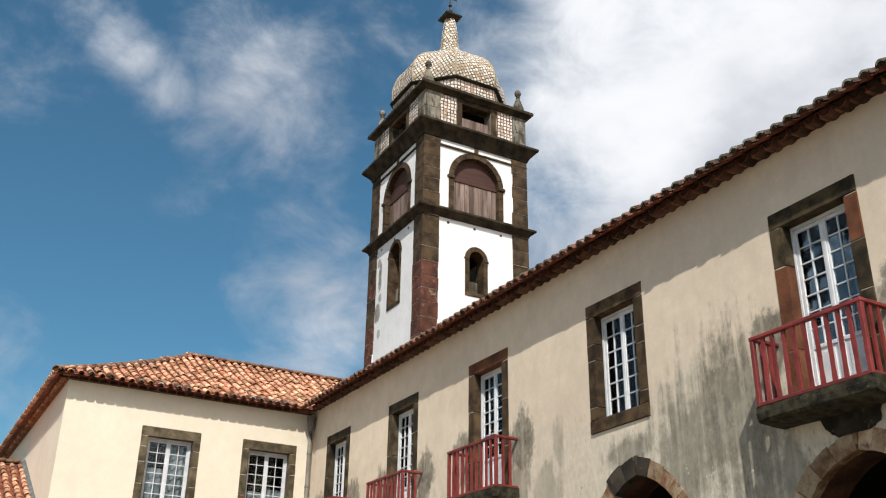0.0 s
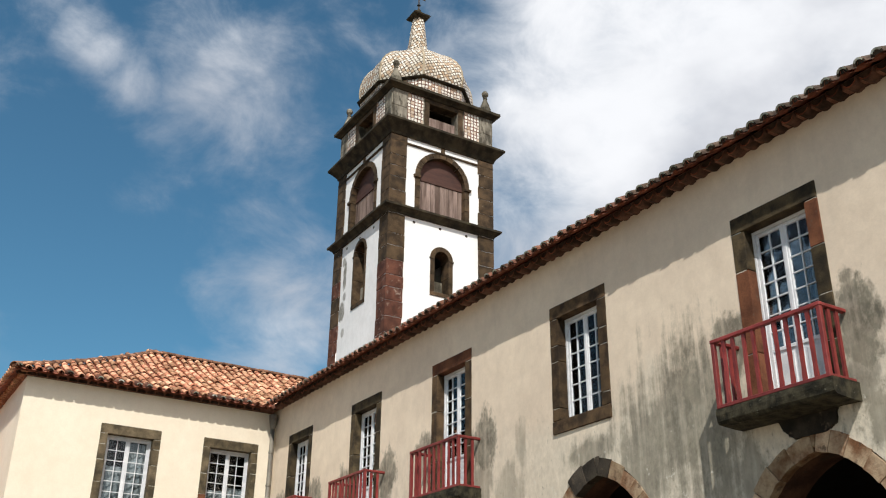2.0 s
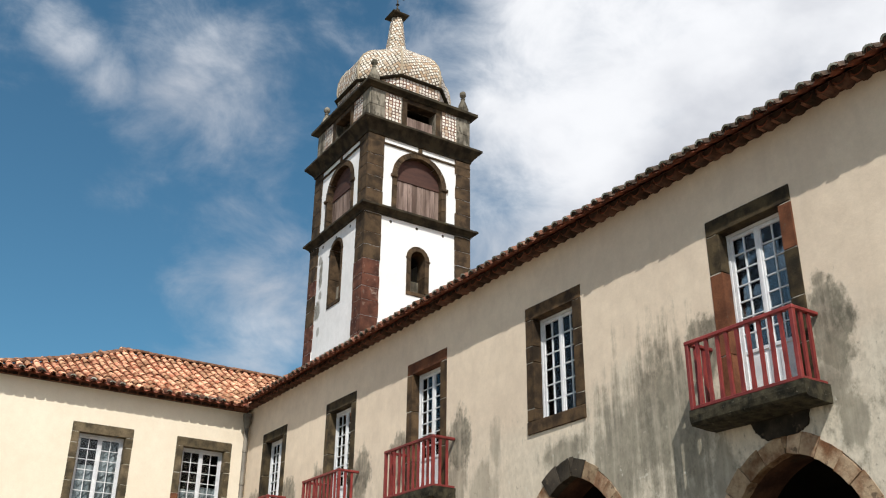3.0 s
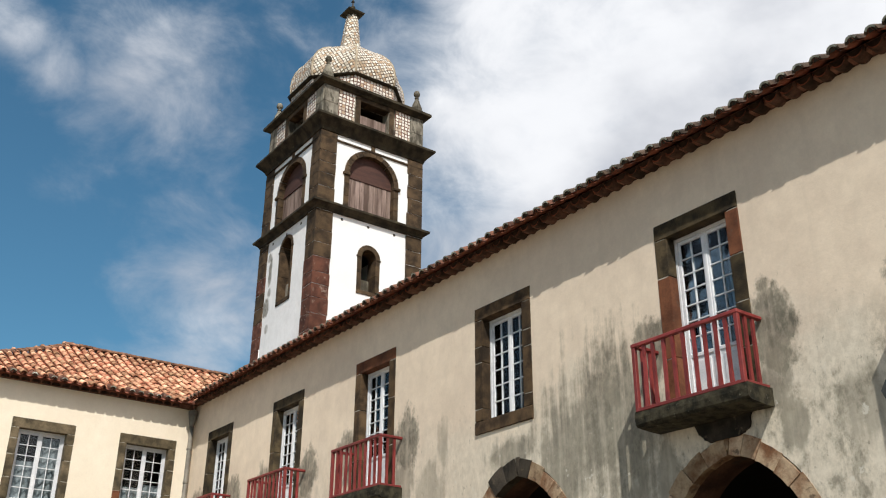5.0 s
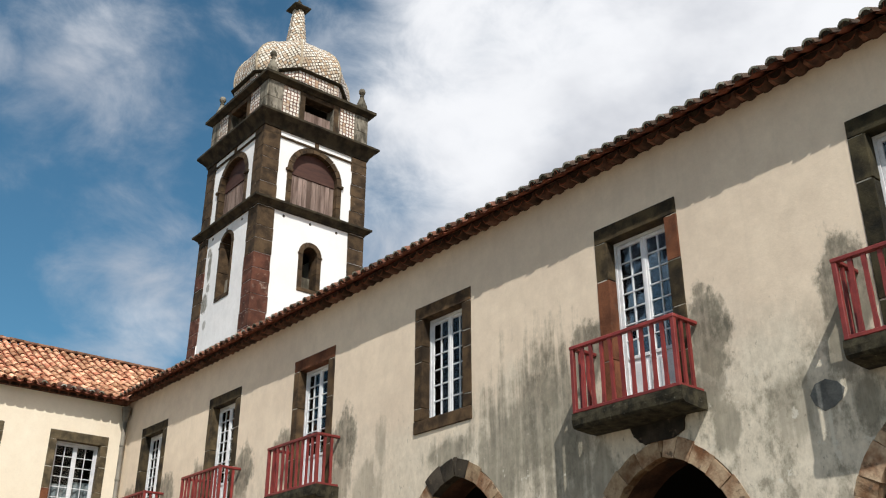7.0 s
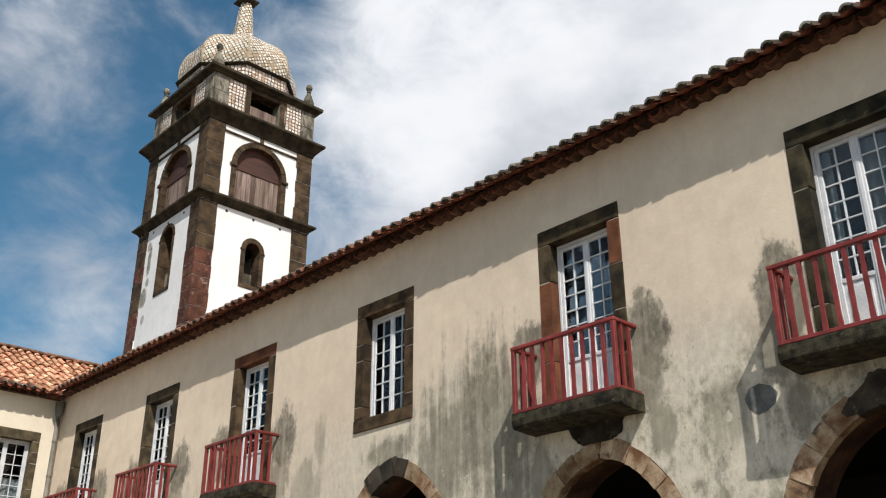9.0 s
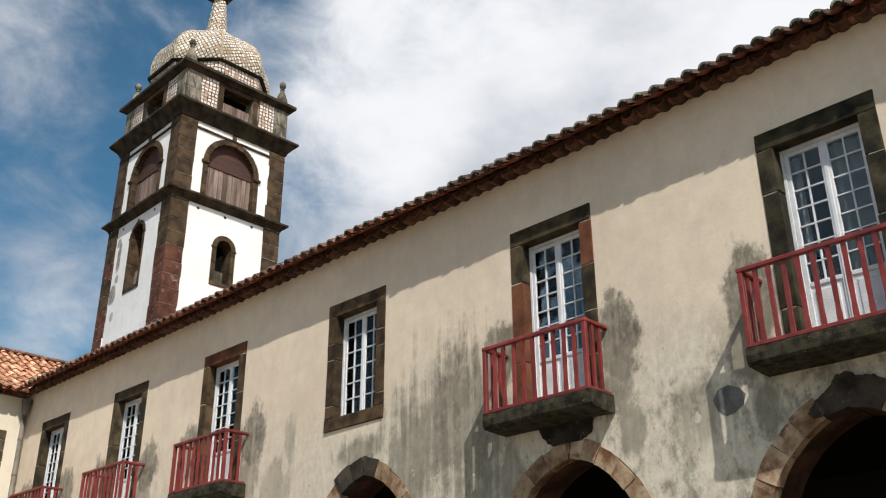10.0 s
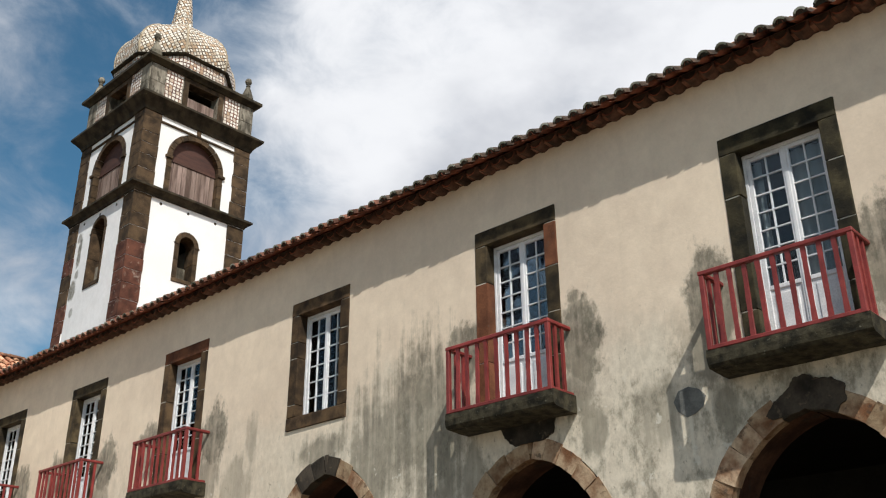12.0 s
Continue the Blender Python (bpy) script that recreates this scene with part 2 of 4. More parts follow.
BAYS = (3.60, 7.39, 11.41, 15.20, 18.70, 22.18)      # middles of the windows along the facade
BLOTS = []
for c in (15.06, 18.58, 22.10):                        # water runs beside the far balconies
    BLOTS += [(c - 0.95, 5.68, 0.40, 0.62, 0.92, 0.1), (c + 1.10, 5.70, 0.42, 0.52, 0.85, 0.1), (c - 0.9, 4.9, 0.35, 0.5, 0.6, 0.3)]
BLOTS += [(6.42, 5.58, 0.32, 0.66, 0.95, 0.05), (6.48, 4.95, 0.26, 0.35, 0.7, 0.3), (6.32, 4.42, 0.22, 0.36, 0.75, 0.2), (8.34, 5.75, 0.36, 0.52, 0.9, 0.05),
          (4.60, 5.62, 0.38, 0.66, 0.92, 0.05), (4.75, 5.0, 0.24, 0.45, 0.8, 0.1), (2.58, 5.62, 0.40, 0.70, 0.95, 0.05), (2.3, 4.8, 0.5, 0.7, 0.8, 0.3), (2.35, 5.45, 0.66, 0.85, 1.0, 0.1),
          (9.20, 5.05, 0.98, 1.36, 0.88, 1.0), (10.05, 4.72, 0.72, 1.22, 0.80, 1.0), (8.75, 4.7, 0.5, 1.2, 0.85, 0.7), (11.28, 4.94, 0.62, 0.26, 0.8, 0.6),
          (8.24, 4.12, 0.20, 0.46, 0.7, 0.3), (4.62, 4.36, 0.16, 0.40, 0.8, 0.8), (5.45, 4.45, 0.30, 0.5, 0.55, 0.8),
          (13.0, 5.45, 0.16, 0.5, 0.5, 0.7), (13.4, 4.7, 0.5, 0.5, 0.5, 0.4), (10.4, 3.6, 0.5, 0.6, 0.7, 0.3)]
DRIPS = ((5.055, 3.86, 4.42, 0.028), (4.94, 4.22, 4.50, 0.020))
PLASTER = stained_plaster("aged_plaster", (0.64, 0.528, 0.412), (0.745, 0.625, 0.487), BLOTS, DRIPS)
CREAM = stained_plaster("cream_plaster", (0.76, 0.66, 0.52), (0.81, 0.72, 0.58), ())
WHITEWASH = surface("whitewash", (0.79, 0.78, 0.77), (0.84, 0.835, 0.83), 0.8, 24, 0.9, 0.03, spots=(0.50, 0.45, 0.40), spot_level=0.69, grain=0.07)
BASALT = surface("dark_basalt", (0.016, 0.0115, 0.006), (0.084, 0.060, 0.030), 4.0, 40, 0.88, 0.5, vary=0.28, spots=(0.11, 0.10, 0.075), spot_level=0.68)
BROWN_STONE = surface("brown_basalt", (0.025, 0.0150, 0.0075), (0.098, 0.060, 0.029), 4.0, 40, 0.88, 0.5, vary=0.28, spots=(0.12, 0.09, 0.06), spot_level=0.66)
MOSS_STONE = surface("mossy_basalt", (0.009, 0.0078, 0.0042), (0.056, 0.046, 0.023), 4.0, 40, 0.9, 0.5, vary=0.25, spots=(0.10, 0.095, 0.055), spot_level=0.68)
RED_STONE = surface("red_tuff", (0.085, 0.030, 0.014), (0.190, 0.072, 0.034), 3.0, 40, 0.9, 0.5, vary=0.2, spots=(0.10, 0.07, 0.05))
TOWER_STONE = surface("tower_stone", (0.025, 0.0155, 0.008), (0.092, 0.058, 0.030), 2.6, 26, 0.9, 0.6, vary=0.24, spots=(0.26, 0.22, 0.17), spot_level=0.655, grain=0.5)
TOWER_RED = surface("tower_red_stone", (0.052, 0.019, 0.012), (0.135, 0.052, 0.032), 2.4, 30, 0.9, 0.5, vary=0.10, spots=(0.30, 0.24, 0.20), spot_level=0.585)
GREY_STONE = surface("lichened_stone", (0.042, 0.035, 0.025), (0.29, 0.26, 0.205), 2.4, 22, 0.92, 0.6, vary=0.2, stretch=(1.0, 1.0, 0.40), spots=(0.045, 0.040, 0.028), spot_level=0.52)
MOSSY = surface("mossy_ledge", (0.017, 0.0135, 0.0085), (0.058, 0.046, 0.027), 2.6, 30, 0.95, 0.7, spots=(0.095, 0.092, 0.044), spot_level=0.62)
SLAB = surface("weathered_slab", (0.010, 0.0088, 0.005), (0.056, 0.048, 0.028), 9.0, 45, 0.92, 0.6, spots=(0.17, 0.16, 0.12), spot_level=0.62)
ARCH_STONE = surface("arch_stone", (0.165, 0.076, 0.036), (0.45, 0.335, 0.22), 3.4, 30, 0.92, 0.7, vary=0.30, spots=(0.085, 0.058, 0.040), spot_level=0.56)
# red-brown stone, darkened further to hold the shade under the arches
SHADED_SOFFIT = surface("shaded_soffit_stone", (0.038, 0.017, 0.011), (0.105, 0.052, 0.032), 3.0, 30, 0.92, 0.6, spots=(0.04, 0.03, 0.024), spot_level=0.58)
RED_PAINT = surface("red_paint", (0.155, 0.019, 0.017), (0.255, 0.037, 0.032), 4.0, 60, 0.55, 0.2, vary=0.12, spots=(0.10, 0.03, 0.03), spot_level=0.70, gap=0.003)
WHITE_PAINT = surface("white_paint", (0.62, 0.63, 0.66), (0.76, 0.76, 0.77), 5.0, 60, 0.5, 0.12, spots=(0.42, 0.41, 0.38), spot_level=0.70, gap=0.003)
TILE = surface("clay_tile", (0.36, 0.130, 0.070), (0.74, 0.44, 0.27), 3.0, 45, 0.88, 0.4, vary=0.46, spots=(0.13, 0.09, 0.06), spot_level=0.60)
# mouldy stone, also the painted shade of put-log holes and tile mouths
CROWN_STONE = surface("mouldy_crown_and_hole_shade", (0.013, 0.0105, 0.008), (0.060, 0.048, 0.035), 3.0, 40, 0.92, 0.6, vary=0.2, spots=(0.13, 0.095, 0.065), spot_level=0.60)
TOWER_FLAKED = stained_plaster("flaked_whitewash", (0.74, 0.74, 0.74), (0.83, 0.83, 0.83), ((1.30, 16.85, 0.17, 0.72, 0.95, 0.3), (1.42, 17.45, 0.17, 0.22, 0.85, 0.1), (1.45, 15.30, 0.32, 0.42, 0.95, 0.0), (1.25, 15.95, 0.14, 0.22, 0.8, 0.0), (1.25, 14.4, 0.14, 0.2, 0.7, 0.0)))
TILE_LOT = surface("clay_tile_joined", (0.36, 0.130, 0.070), (0.74, 0.44, 0.27), 3.0, 45, 0.88, 0.4, vary=0.46, spots=(0.13, 0.09, 0.06), spot_level=0.60, island=True)
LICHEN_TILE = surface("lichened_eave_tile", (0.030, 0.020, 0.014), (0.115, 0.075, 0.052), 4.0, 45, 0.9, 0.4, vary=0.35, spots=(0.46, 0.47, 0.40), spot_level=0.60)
EAVE_TILE = surface("dark_eave_tile", (0.060, 0.026, 0.017), (0.22, 0.095, 0.058), 4.0, 45, 0.9, 0.4, vary=0.35, spots=(0.42, 0.40, 0.33), spot_level=0.60)
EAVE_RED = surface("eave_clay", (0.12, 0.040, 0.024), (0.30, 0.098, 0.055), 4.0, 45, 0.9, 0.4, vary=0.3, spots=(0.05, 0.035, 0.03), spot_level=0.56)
# under-course and plugs: the eave's shade is put into their dark colours
UNDER_TILE = surface("shaded_under_tile", (0.040, 0.023, 0.016), (0.135, 0.068, 0.046), 5.0, 45, 0.92, 0.5, vary=0.35)
PLUG = surface("shaded_plug_mortar", (0.018, 0.012, 0.008), (0.075, 0.045, 0.031), 6.0, 45, 0.95, 0.6, vary=0.3)
HIP_TILE = surface("sooty_hip_tile", (0.10, 0.045, 0.028), (0.34, 0.175, 0.105), 4.0, 45, 0.9, 0.4, vary=0.35, spots=(0.05, 0.04, 0.03), spot_level=0.55)
# lichen on the rims, paler to paint the lit crescent on each tile end
LIT_LICHEN_RIM = surface("sunlit_lichen", (0.20, 0.20, 0.16), (0.64, 0.66, 0.56), 6.0, 45, 0.95, 0.5, vary=0.45)
MORTAR = surface("eave_mortar", (0.15, 0.068, 0.044), (0.34, 0.170, 0.115), 5.0, 40, 0.95, 0.5)
PLANK = surface("weathered_plank", (0.090, 0.057, 0.044), (0.32, 0.235, 0.20), 3.4, 30, 0.85, 0.4, vary=0.12, stretch=(1.0, 1.0, 0.12), spots=(0.10, 0.06, 0.05), spot_level=0.60)
BROWN_WOOD = surface("brown_board", (0.036, 0.014, 0.010), (0.075, 0.030, 0.020), 2.0, 24, 0.8, 0.3, vary=0.15, stretch=(0.3, 0.3, 2.0))
# near-black colours: the shade of the interiors is put into plaster and timber
SHADED_ROOM = surface("shade_dark_plaster", (0.026, 0.025, 0.024), (0.042, 0.040, 0.037), 1.0, 20, 0.95, 0.1)
SHADE_TIMBER = surface("shade_black_timber", (0.006, 0.005, 0.004), (0.014, 0.011, 0.008), 2.0, 20, 0.95, 0.2)
CURTAIN = surface("sheer_curtain", (0.26, 0.27, 0.27), (0.40, 0.40, 0.40), 3.0, 50, 0.95, 0.1)
PIPE = surface("painted_pipe", (0.105, 0.094, 0.077), (0.21, 0.19, 0.155), 3.0, 40, 0.6, 0.15, spots=(0.08, 0.07, 0.055), spot_level=0.64)
IRON = surface("dark_iron", (0.03, 0.028, 0.026), (0.07, 0.06, 0.05), 6.0, 50, 0.6, 0.2, metal=0.6)
GROUND = surface("courtyard_paving", (0.145, 0.116, 0.082), (0.22, 0.178, 0.126), 0.7, 12, 0.9, 0.3)
CEMENT = surface("cement_patch", (0.095, 0.098, 0.094), (0.175, 0.178, 0.168), 4.0, 40, 0.9, 0.3)
AZULEJO = glazed_tiles("panel_tiles", 0.155, (0.17, 0.070, 0.045), (0.78, 0.74, 0.66), 0.0, 0.25)
DOME_TILES = glazed_tiles("dome_tiles", 0.145, (0.13, 0.085, 0.050), (0.80, 0.75, 0.65), radians(28), 0.50)
JOINT = surface("window_mortar", (0.30, 0.28, 0.23), (0.55, 0.52, 0.45), 6.0, 40, 0.95, 0.3)
RIB = surface("worn_rib", (0.24, 0.185, 0.12), (0.50, 0.42, 0.31), 3.0, 30, 0.85, 0.4)
# lighter copy of the basalt: sunlight on the wing is put into its colour
WING_LIT_STONE = surface("sunlit_basalt", (0.055, 0.043, 0.025), (0.165, 0.125, 0.075), 4.0, 40, 0.88, 0.5, vary=0.22, spots=(0.20, 0.16, 0.11), spot_level=0.64)
GLASS = pane_glass()


# ---- building blocks ----
def mesh_of(name, bm, material, smooth=False):
    bmesh.ops.recalc_face_normals(bm, faces=bm.faces)
    me = bpy.data.meshes.new(name)
    bm.to_mesh(me)
    bm.free()
    me.materials.append(material)
    if smooth:
        for f in me.polygons:
            f.use_smooth = True
    return me


def part(name, bm, material, parent=None, label="", smooth=False, m=None):
    """Links a bmesh as one mesh object, under a thing or a part."""
    ob = new(name, mesh_of(name, bm, material, smooth))
    ob.parent = parent
    if m is not None:
        ob.matrix_basis = m
    return tagged(ob, label)


def piece(name, me, parent, m):
    """One more object on a mesh that alike pieces share."""
    ob = new(name, me)
    ob.parent = parent
    ob.matrix_basis = m
    return ob


def root(name, at=(0, 0, 0), label="", category="", group="", kind=""):
    ob = new(name)
    ob.location = at
    ob.empty_display_size = 0.2
    return tagged(ob, label, category, group, kind)


def box(bm, x0, x1, y0, y1, z0, z1, bevel=0.0):
    made = bmesh.ops.create_cube(bm, size=1.0, matrix=Matrix.LocRotScale(((x0 + x1) / 2, (y0 + y1) / 2, (z0 + z1) / 2), None, (abs(x1 - x0), abs(y1 - y0), abs(z1 - z0))))
    if bevel:
        edges = list({e for v in made["verts"] for e in v.link_edges})
        bmesh.ops.bevel(bm, geom=edges, offset=bevel, segments=1, affect="EDGES", profile=0.5)
    return bm


def boxes(*rows, bevel=0.0):
    bm = bmesh.new()
    for r in rows:
        box(bm, *r, bevel=bevel)
    return bm


def block(sx, sy, sz, bevel, seed, wobble=0.006):
    """A hewn stone about its middle, its corners a little off true."""
    rng = random.Random(seed)
    bm = boxes((-sx / 2, sx / 2, -sy / 2, sy / 2, -sz / 2, sz / 2), bevel=bevel)
    for v in bm.verts:
        v.co += Vector((rng.uniform(-1, 1), rng.uniform(-1, 1), rng.uniform(-1, 1))) * wobble
    return bm


def lathe(profile, sides, turn=0.0, uv=False):
    """A turned or many-sided body from (radius, z) pairs; uv carries metres round and up each side."""
    bm = bmesh.new()
    layer = bm.loops.layers.uv.new("face") if uv else None
    rings = [[bm.verts.new((r * math.cos(turn + 2 * math.pi * i / sides), r * math.sin(turn + 2 * math.pi * i / sides), z)) for i in range(sides)] for r, z in profile]
    run = 0.0
    for k in range(len(rings) - 1):
        (r0, z0), (r1, z1) = profile[k], profile[k + 1]
        step_ = math.hypot(r1 - r0, z1 - z0)
        w0, w1 = r0 * math.sin(math.pi / sides), r1 * math.sin(math.pi / sides)
        for i in range(sides):
            j = (i + 1) % sides
            f = bm.faces.new((rings[k][i], rings[k][j], rings[k + 1][j], rings[k + 1][i]))
            if uv:
                for loop, c in zip(f.loops, ((-w0, run), (w0, run), (w1, run + step_), (-w1, run + step_))):
                    loop[layer].uv = (c[0] + 7.3 * i, c[1])
        run += step_
    for ring in (rings[0], rings[-1]):
        bm.faces.new(ring)
    return bm


def pierced(u0, u1, z0, z1, thick, openings):
    """An upright wall from u0 to u1 in the plane n = 0, going back to n = thick, with openings through it:
    (middle, half width, foot, spring, radius, and for a pointed head how far the arcs' middles stand past the middle); radius 0 is a flat head."""
    def head(o, u):
        if not o[4]:
            return o[3]
        if len(o) > 5:
            return o[3] + math.sqrt(max(o[4] ** 2 - (abs(u - o[0]) + o[5]) ** 2, 0))
        return o[3] + math.sqrt(max(o[4] ** 2 - (u - o[0]) ** 2, 0)) - math.sqrt(max(o[4] ** 2 - o[1] ** 2, 0))
    cuts = {u0, u1}
    for o in openings:
        parts_ = 22 if o[4] else 1
        cuts |= {o[0] + o[1] * (2 * i / parts_ - 1) for i in range(parts_ + 1)}
    cuts = sorted(cuts)
    bm = bmesh.new()

    def quad(*ps):
        bm.faces.new([bm.verts.new(p) for p in ps])
    for a, b in zip(cuts, cuts[1:]):
        if b - a < 1e-6:
            continue
        mid = (a + b) / 2
        here = sorted([o for o in openings if abs(mid - o[0]) < o[1]], key=lambda o: o[2])
        la = lb = z0
        for o in here + [None]:
            ta, tb = (o[2], o[2]) if o else (z1, z1)
            if ta > la or tb > lb:
                for n_ in (0, thick):
                    quad((a, n_, la), (b, n_, lb), (b, n_, tb), (a, n_, ta))
                quad((a, 0, la), (b, 0, lb), (b, thick, lb), (a, thick, la))
                quad((a, 0, ta), (b, 0, tb), (b, thick, tb), (a, thick, ta))
            if o:
                la, lb = head(o, a), head(o, b)
    for o in openings:
        for u in (o[0] - o[1], o[0] + o[1]):
            quad((u, 0, o[2]), (u, thick, o[2]), (u, thick, head(o, u)), (u, 0, head(o, u)))
    for u in (u0, u1):
        quad((u, 0, z0), (u, thick, z0), (u, thick, z1), (u, 0, z1))
    bmesh.ops.remove_doubles(bm, verts=bm.verts, dist=1e-5)
    return bm


def wedge(r0, r1, a0, a1, n0, n1, steps=3):
    """One arch stone between two radii and two angles, in the u-z plane."""
    bm = bmesh.new()
    grid = []
    for i in range(steps + 1):
        a = a0 + (a1 - a0) * i / steps
        c, s = math.cos(a), math.sin(a)
        grid.append([bm.verts.new((r * c, n, r * s)) for r, n in ((r0, n0), (r1, n0), (r1, n1), (r0, n1))])
    for g, h in zip(grid, grid[1:]):
        for k in range(4):
            bm.faces.new((g[k], g[(k + 1) % 4], h[(k + 1) % 4], h[k]))
    bm.faces.new(grid[0]), bm.faces.new(grid[-1])
    return bm


# frames of the walls: u along the wall, n into it, z up
ON_MAIN = Matrix(((0, 1, 0, 9.60), (1, 0, 0, 0), (0, 0, 1, 0), (0, 0, 0, 1)))
ON_WING = Matrix(((1, 0, 0, 0), (0, 1, 0, 23.90), (0, 0, 1, 0), (0, 0, 0, 1)))

# ---- ground ----
bm = bmesh.new()
bmesh.ops.create_grid(bm, x_segments=8, y_segments=8, size=2500)
tagged(part("ground", bm, GROUND), "pale stone paving of a convent courtyard", "paving", kind="structure")

# ---- the long facade, its arcade and upper floor ----
FLOOR = 4.86
HEAD, FOOT = 7.53, 5.37             # outer height of the stone window surrounds
HALF = 0.70                         # outer half width of them
ARCHES = ((3.76, 2.93), (7.27, 2.97), (11.10, 3.32))     # middle and spring
R_IN, R_OUT, POINT = 1.27, 1.49, 0.25                     # the low pointed arches: clear and outer radius, shift of the arcs' middles
openings = [(c, HALF, FOOT if i == 2 else FLOOR - 0.02, HEAD, 0) for i, c in enumerate(BAYS)]
openings += [(y, R_OUT - POINT, -0.1, s, R_OUT, POINT) for y, s in ARCHES]
wall_main = tagged(part("wall_main", pierced(-7.0, 24.5, -0.1, 8.40, 0.62, openings), PLASTER, m=ON_MAIN.copy()),
                   "long cream plaster facade stained with grey mould", "wall", kind="structure")
# the mesh keeps the wall's own u, n, z; turn them into metres of the place so that the stains lie where they belong
wall_main.data.transform(ON_MAIN)
wall_main.matrix_basis = Matrix()
wall_main.data.update()

tagged(part("wall_back", boxes((15.0, 15.4, -7.0, 28.0, -0.1, 8.4), (9.6, 15.4, -7.4, -7.0, -0.1, 8.4), (9.62, 15.4, 28.4, 28.8, -0.1, 8.4), (15.0, 15.4, 28.0, 28.4, -0.1, 8.4)), SHADED_ROOM), "plastered rear wall of the range, coloured dark as shade", "wall", kind="structure")
tagged(part("floor_upper", boxes((10.22, 15.0, -7.0, 28.4, 4.60, FLOOR - 0.06)), SHADE_TIMBER), "floor of the upper storey, coloured black as shade", "floor", kind="structure")
tagged(part("ceiling", boxes((10.22, 15.0, -7.0, 28.4, 8.20, 8.36)), SHADED_ROOM), "plain ceiling of the upper storey, coloured dark as shade", "ceiling", kind="structure")


def arch_ring(index, y, spring):
    """The stone ring of one low pointed arcade arch, with mouldy stones at the crown, and its pier stones."""
    ring = root(f"arcade_arch_{index}", (9.60, y, spring), "weathered tan stone arch of the arcade with mouldy crown", "arch", "arcade arches", "structure")
    rng = random.Random(40 + index)
    swap = Matrix(((0, 1, 0, 0), (1, 0, 0, 0), (0, 0, 1, 0), (0, 0, 0, 1)))
    end = math.acos(POINT / R_IN) - 0.005
    dark = {1: {1: (0.84, 1.0), -1: (0.80, 1.0)}, 2: {1: (0.97, 0.97), -1: (0.97, 0.97)}, 3: {1: (0.64, 1.0), -1: (0.93, 1.0)}}[index]
    for side in (1, -1):
        sizes = [rng.uniform(0.6, 1.4) for _ in range(7)]
        a = 0.0
        for s in sizes:
            b = a + s / sum(sizes)
            lo, hi = dark[side]
            crown = lo < (a + b) / 2 < hi
            extra = rng.uniform(0.03, 0.12) if crown and index == 3 else rng.uniform(-0.03, 0.04)
            st = wedge(R_IN + rng.uniform(-0.008, 0.008), R_OUT + extra, a * end + 0.0015, b * end - 0.0015, -rng.uniform(0.008, 0.018) - (0.012 if crown else 0), 0.13, 4)
            st.transform(Matrix.Translation((-POINT, 0, 0)))
            if side < 0:
                st.transform(Matrix.Diagonal((-1, 1, 1, 1)))
            st.transform(swap)
            for v in st.verts:
                v.co += Vector((rng.uniform(-1, 1), rng.uniform(-1, 1), rng.uniform(-1, 1))) * 0.0045
            part("voussoir", st, CROWN_STONE if crown else ARCH_STONE, ring)
            a = b
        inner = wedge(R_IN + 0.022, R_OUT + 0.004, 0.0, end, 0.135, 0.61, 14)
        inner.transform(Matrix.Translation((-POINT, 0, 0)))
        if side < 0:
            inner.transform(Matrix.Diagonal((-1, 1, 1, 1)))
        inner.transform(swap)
        part("soffit", inner, SHADED_SOFFIT, ring)
        z = -spring - 0.05
        while z < -0.02:
            h = min(rng.uniform(0.42, 0.6), -z)
            part("pier_stone", boxes((-0.02, 0.6, side * (R_IN - POINT), side * (R_OUT - POINT), z, z + h - 0.008), bevel=0.012), ARCH_STONE, ring)
            z += h
    key = boxes((-0.022, 0.12, -0.046, 0.046, math.sqrt(R_IN ** 2 - POINT ** 2) + 0.05, R_OUT - 0.015 + (0.06 if index == 3 else 0.0)), bevel=0.012)
    for v in key.verts:
        v.co.y *= 0.35 + 0.65 * min(1.0, max(0.0, (v.co.z - 1.28) / 0.19))
    part("keystone", key, ARCH_STONE if index == 2 else CROWN_STONE, ring)
    if index < 3:
        bm = bmesh.new()
        prof = ((-0.42, 1.26), (-0.42, 1.43), (-0.30, 1.51), (-0.16, 1.53), (-0.05, 1.60), (0.08, 1.58), (0.14, 1.50), (0.24, 1.42), (0.33, 1.36), (0.42, 1.24), (0.36, 1.18), (0.0, 1.24), (-0.3, 1.18)) if index == 1 else ((-0.40, 1.67), (0.44, 1.67), (0.38, 1.55), (0.30, 1.47), (0.20, 1.42), (-0.22, 1.43), (-0.30, 1.48), (-0.36, 1.50))
        rough = []
        for (u0, v0), (u1, v1) in zip(prof, prof[1:] + prof[:1]):
            for k in range(5):
                rough.append((u0 + (u1 - u0) * k / 5 + rng.uniform(-0.010, 0.010), v0 + (v1 - v0) * k / 5 + rng.uniform(-0.010, 0.010)))
        prof = rough
        fr, bk = [bm.verts.new((-0.034, u, z)) for u, z in prof], [bm.verts.new((0.1, u, z)) for u, z in prof]
        bm.faces.new(fr), bm.faces.new(bk)
        for i in range(len(prof)):
            j = (i + 1) % len(prof)
            bm.faces.new((fr[i], fr[j], bk[j], bk[i]))
        part("corbel_stone", bm, CROWN_STONE, ring, "black mouldy stone over the crown")
    return ring


for i, row in enumerate(ARCHES):
    arch_ring(i + 1, *row)


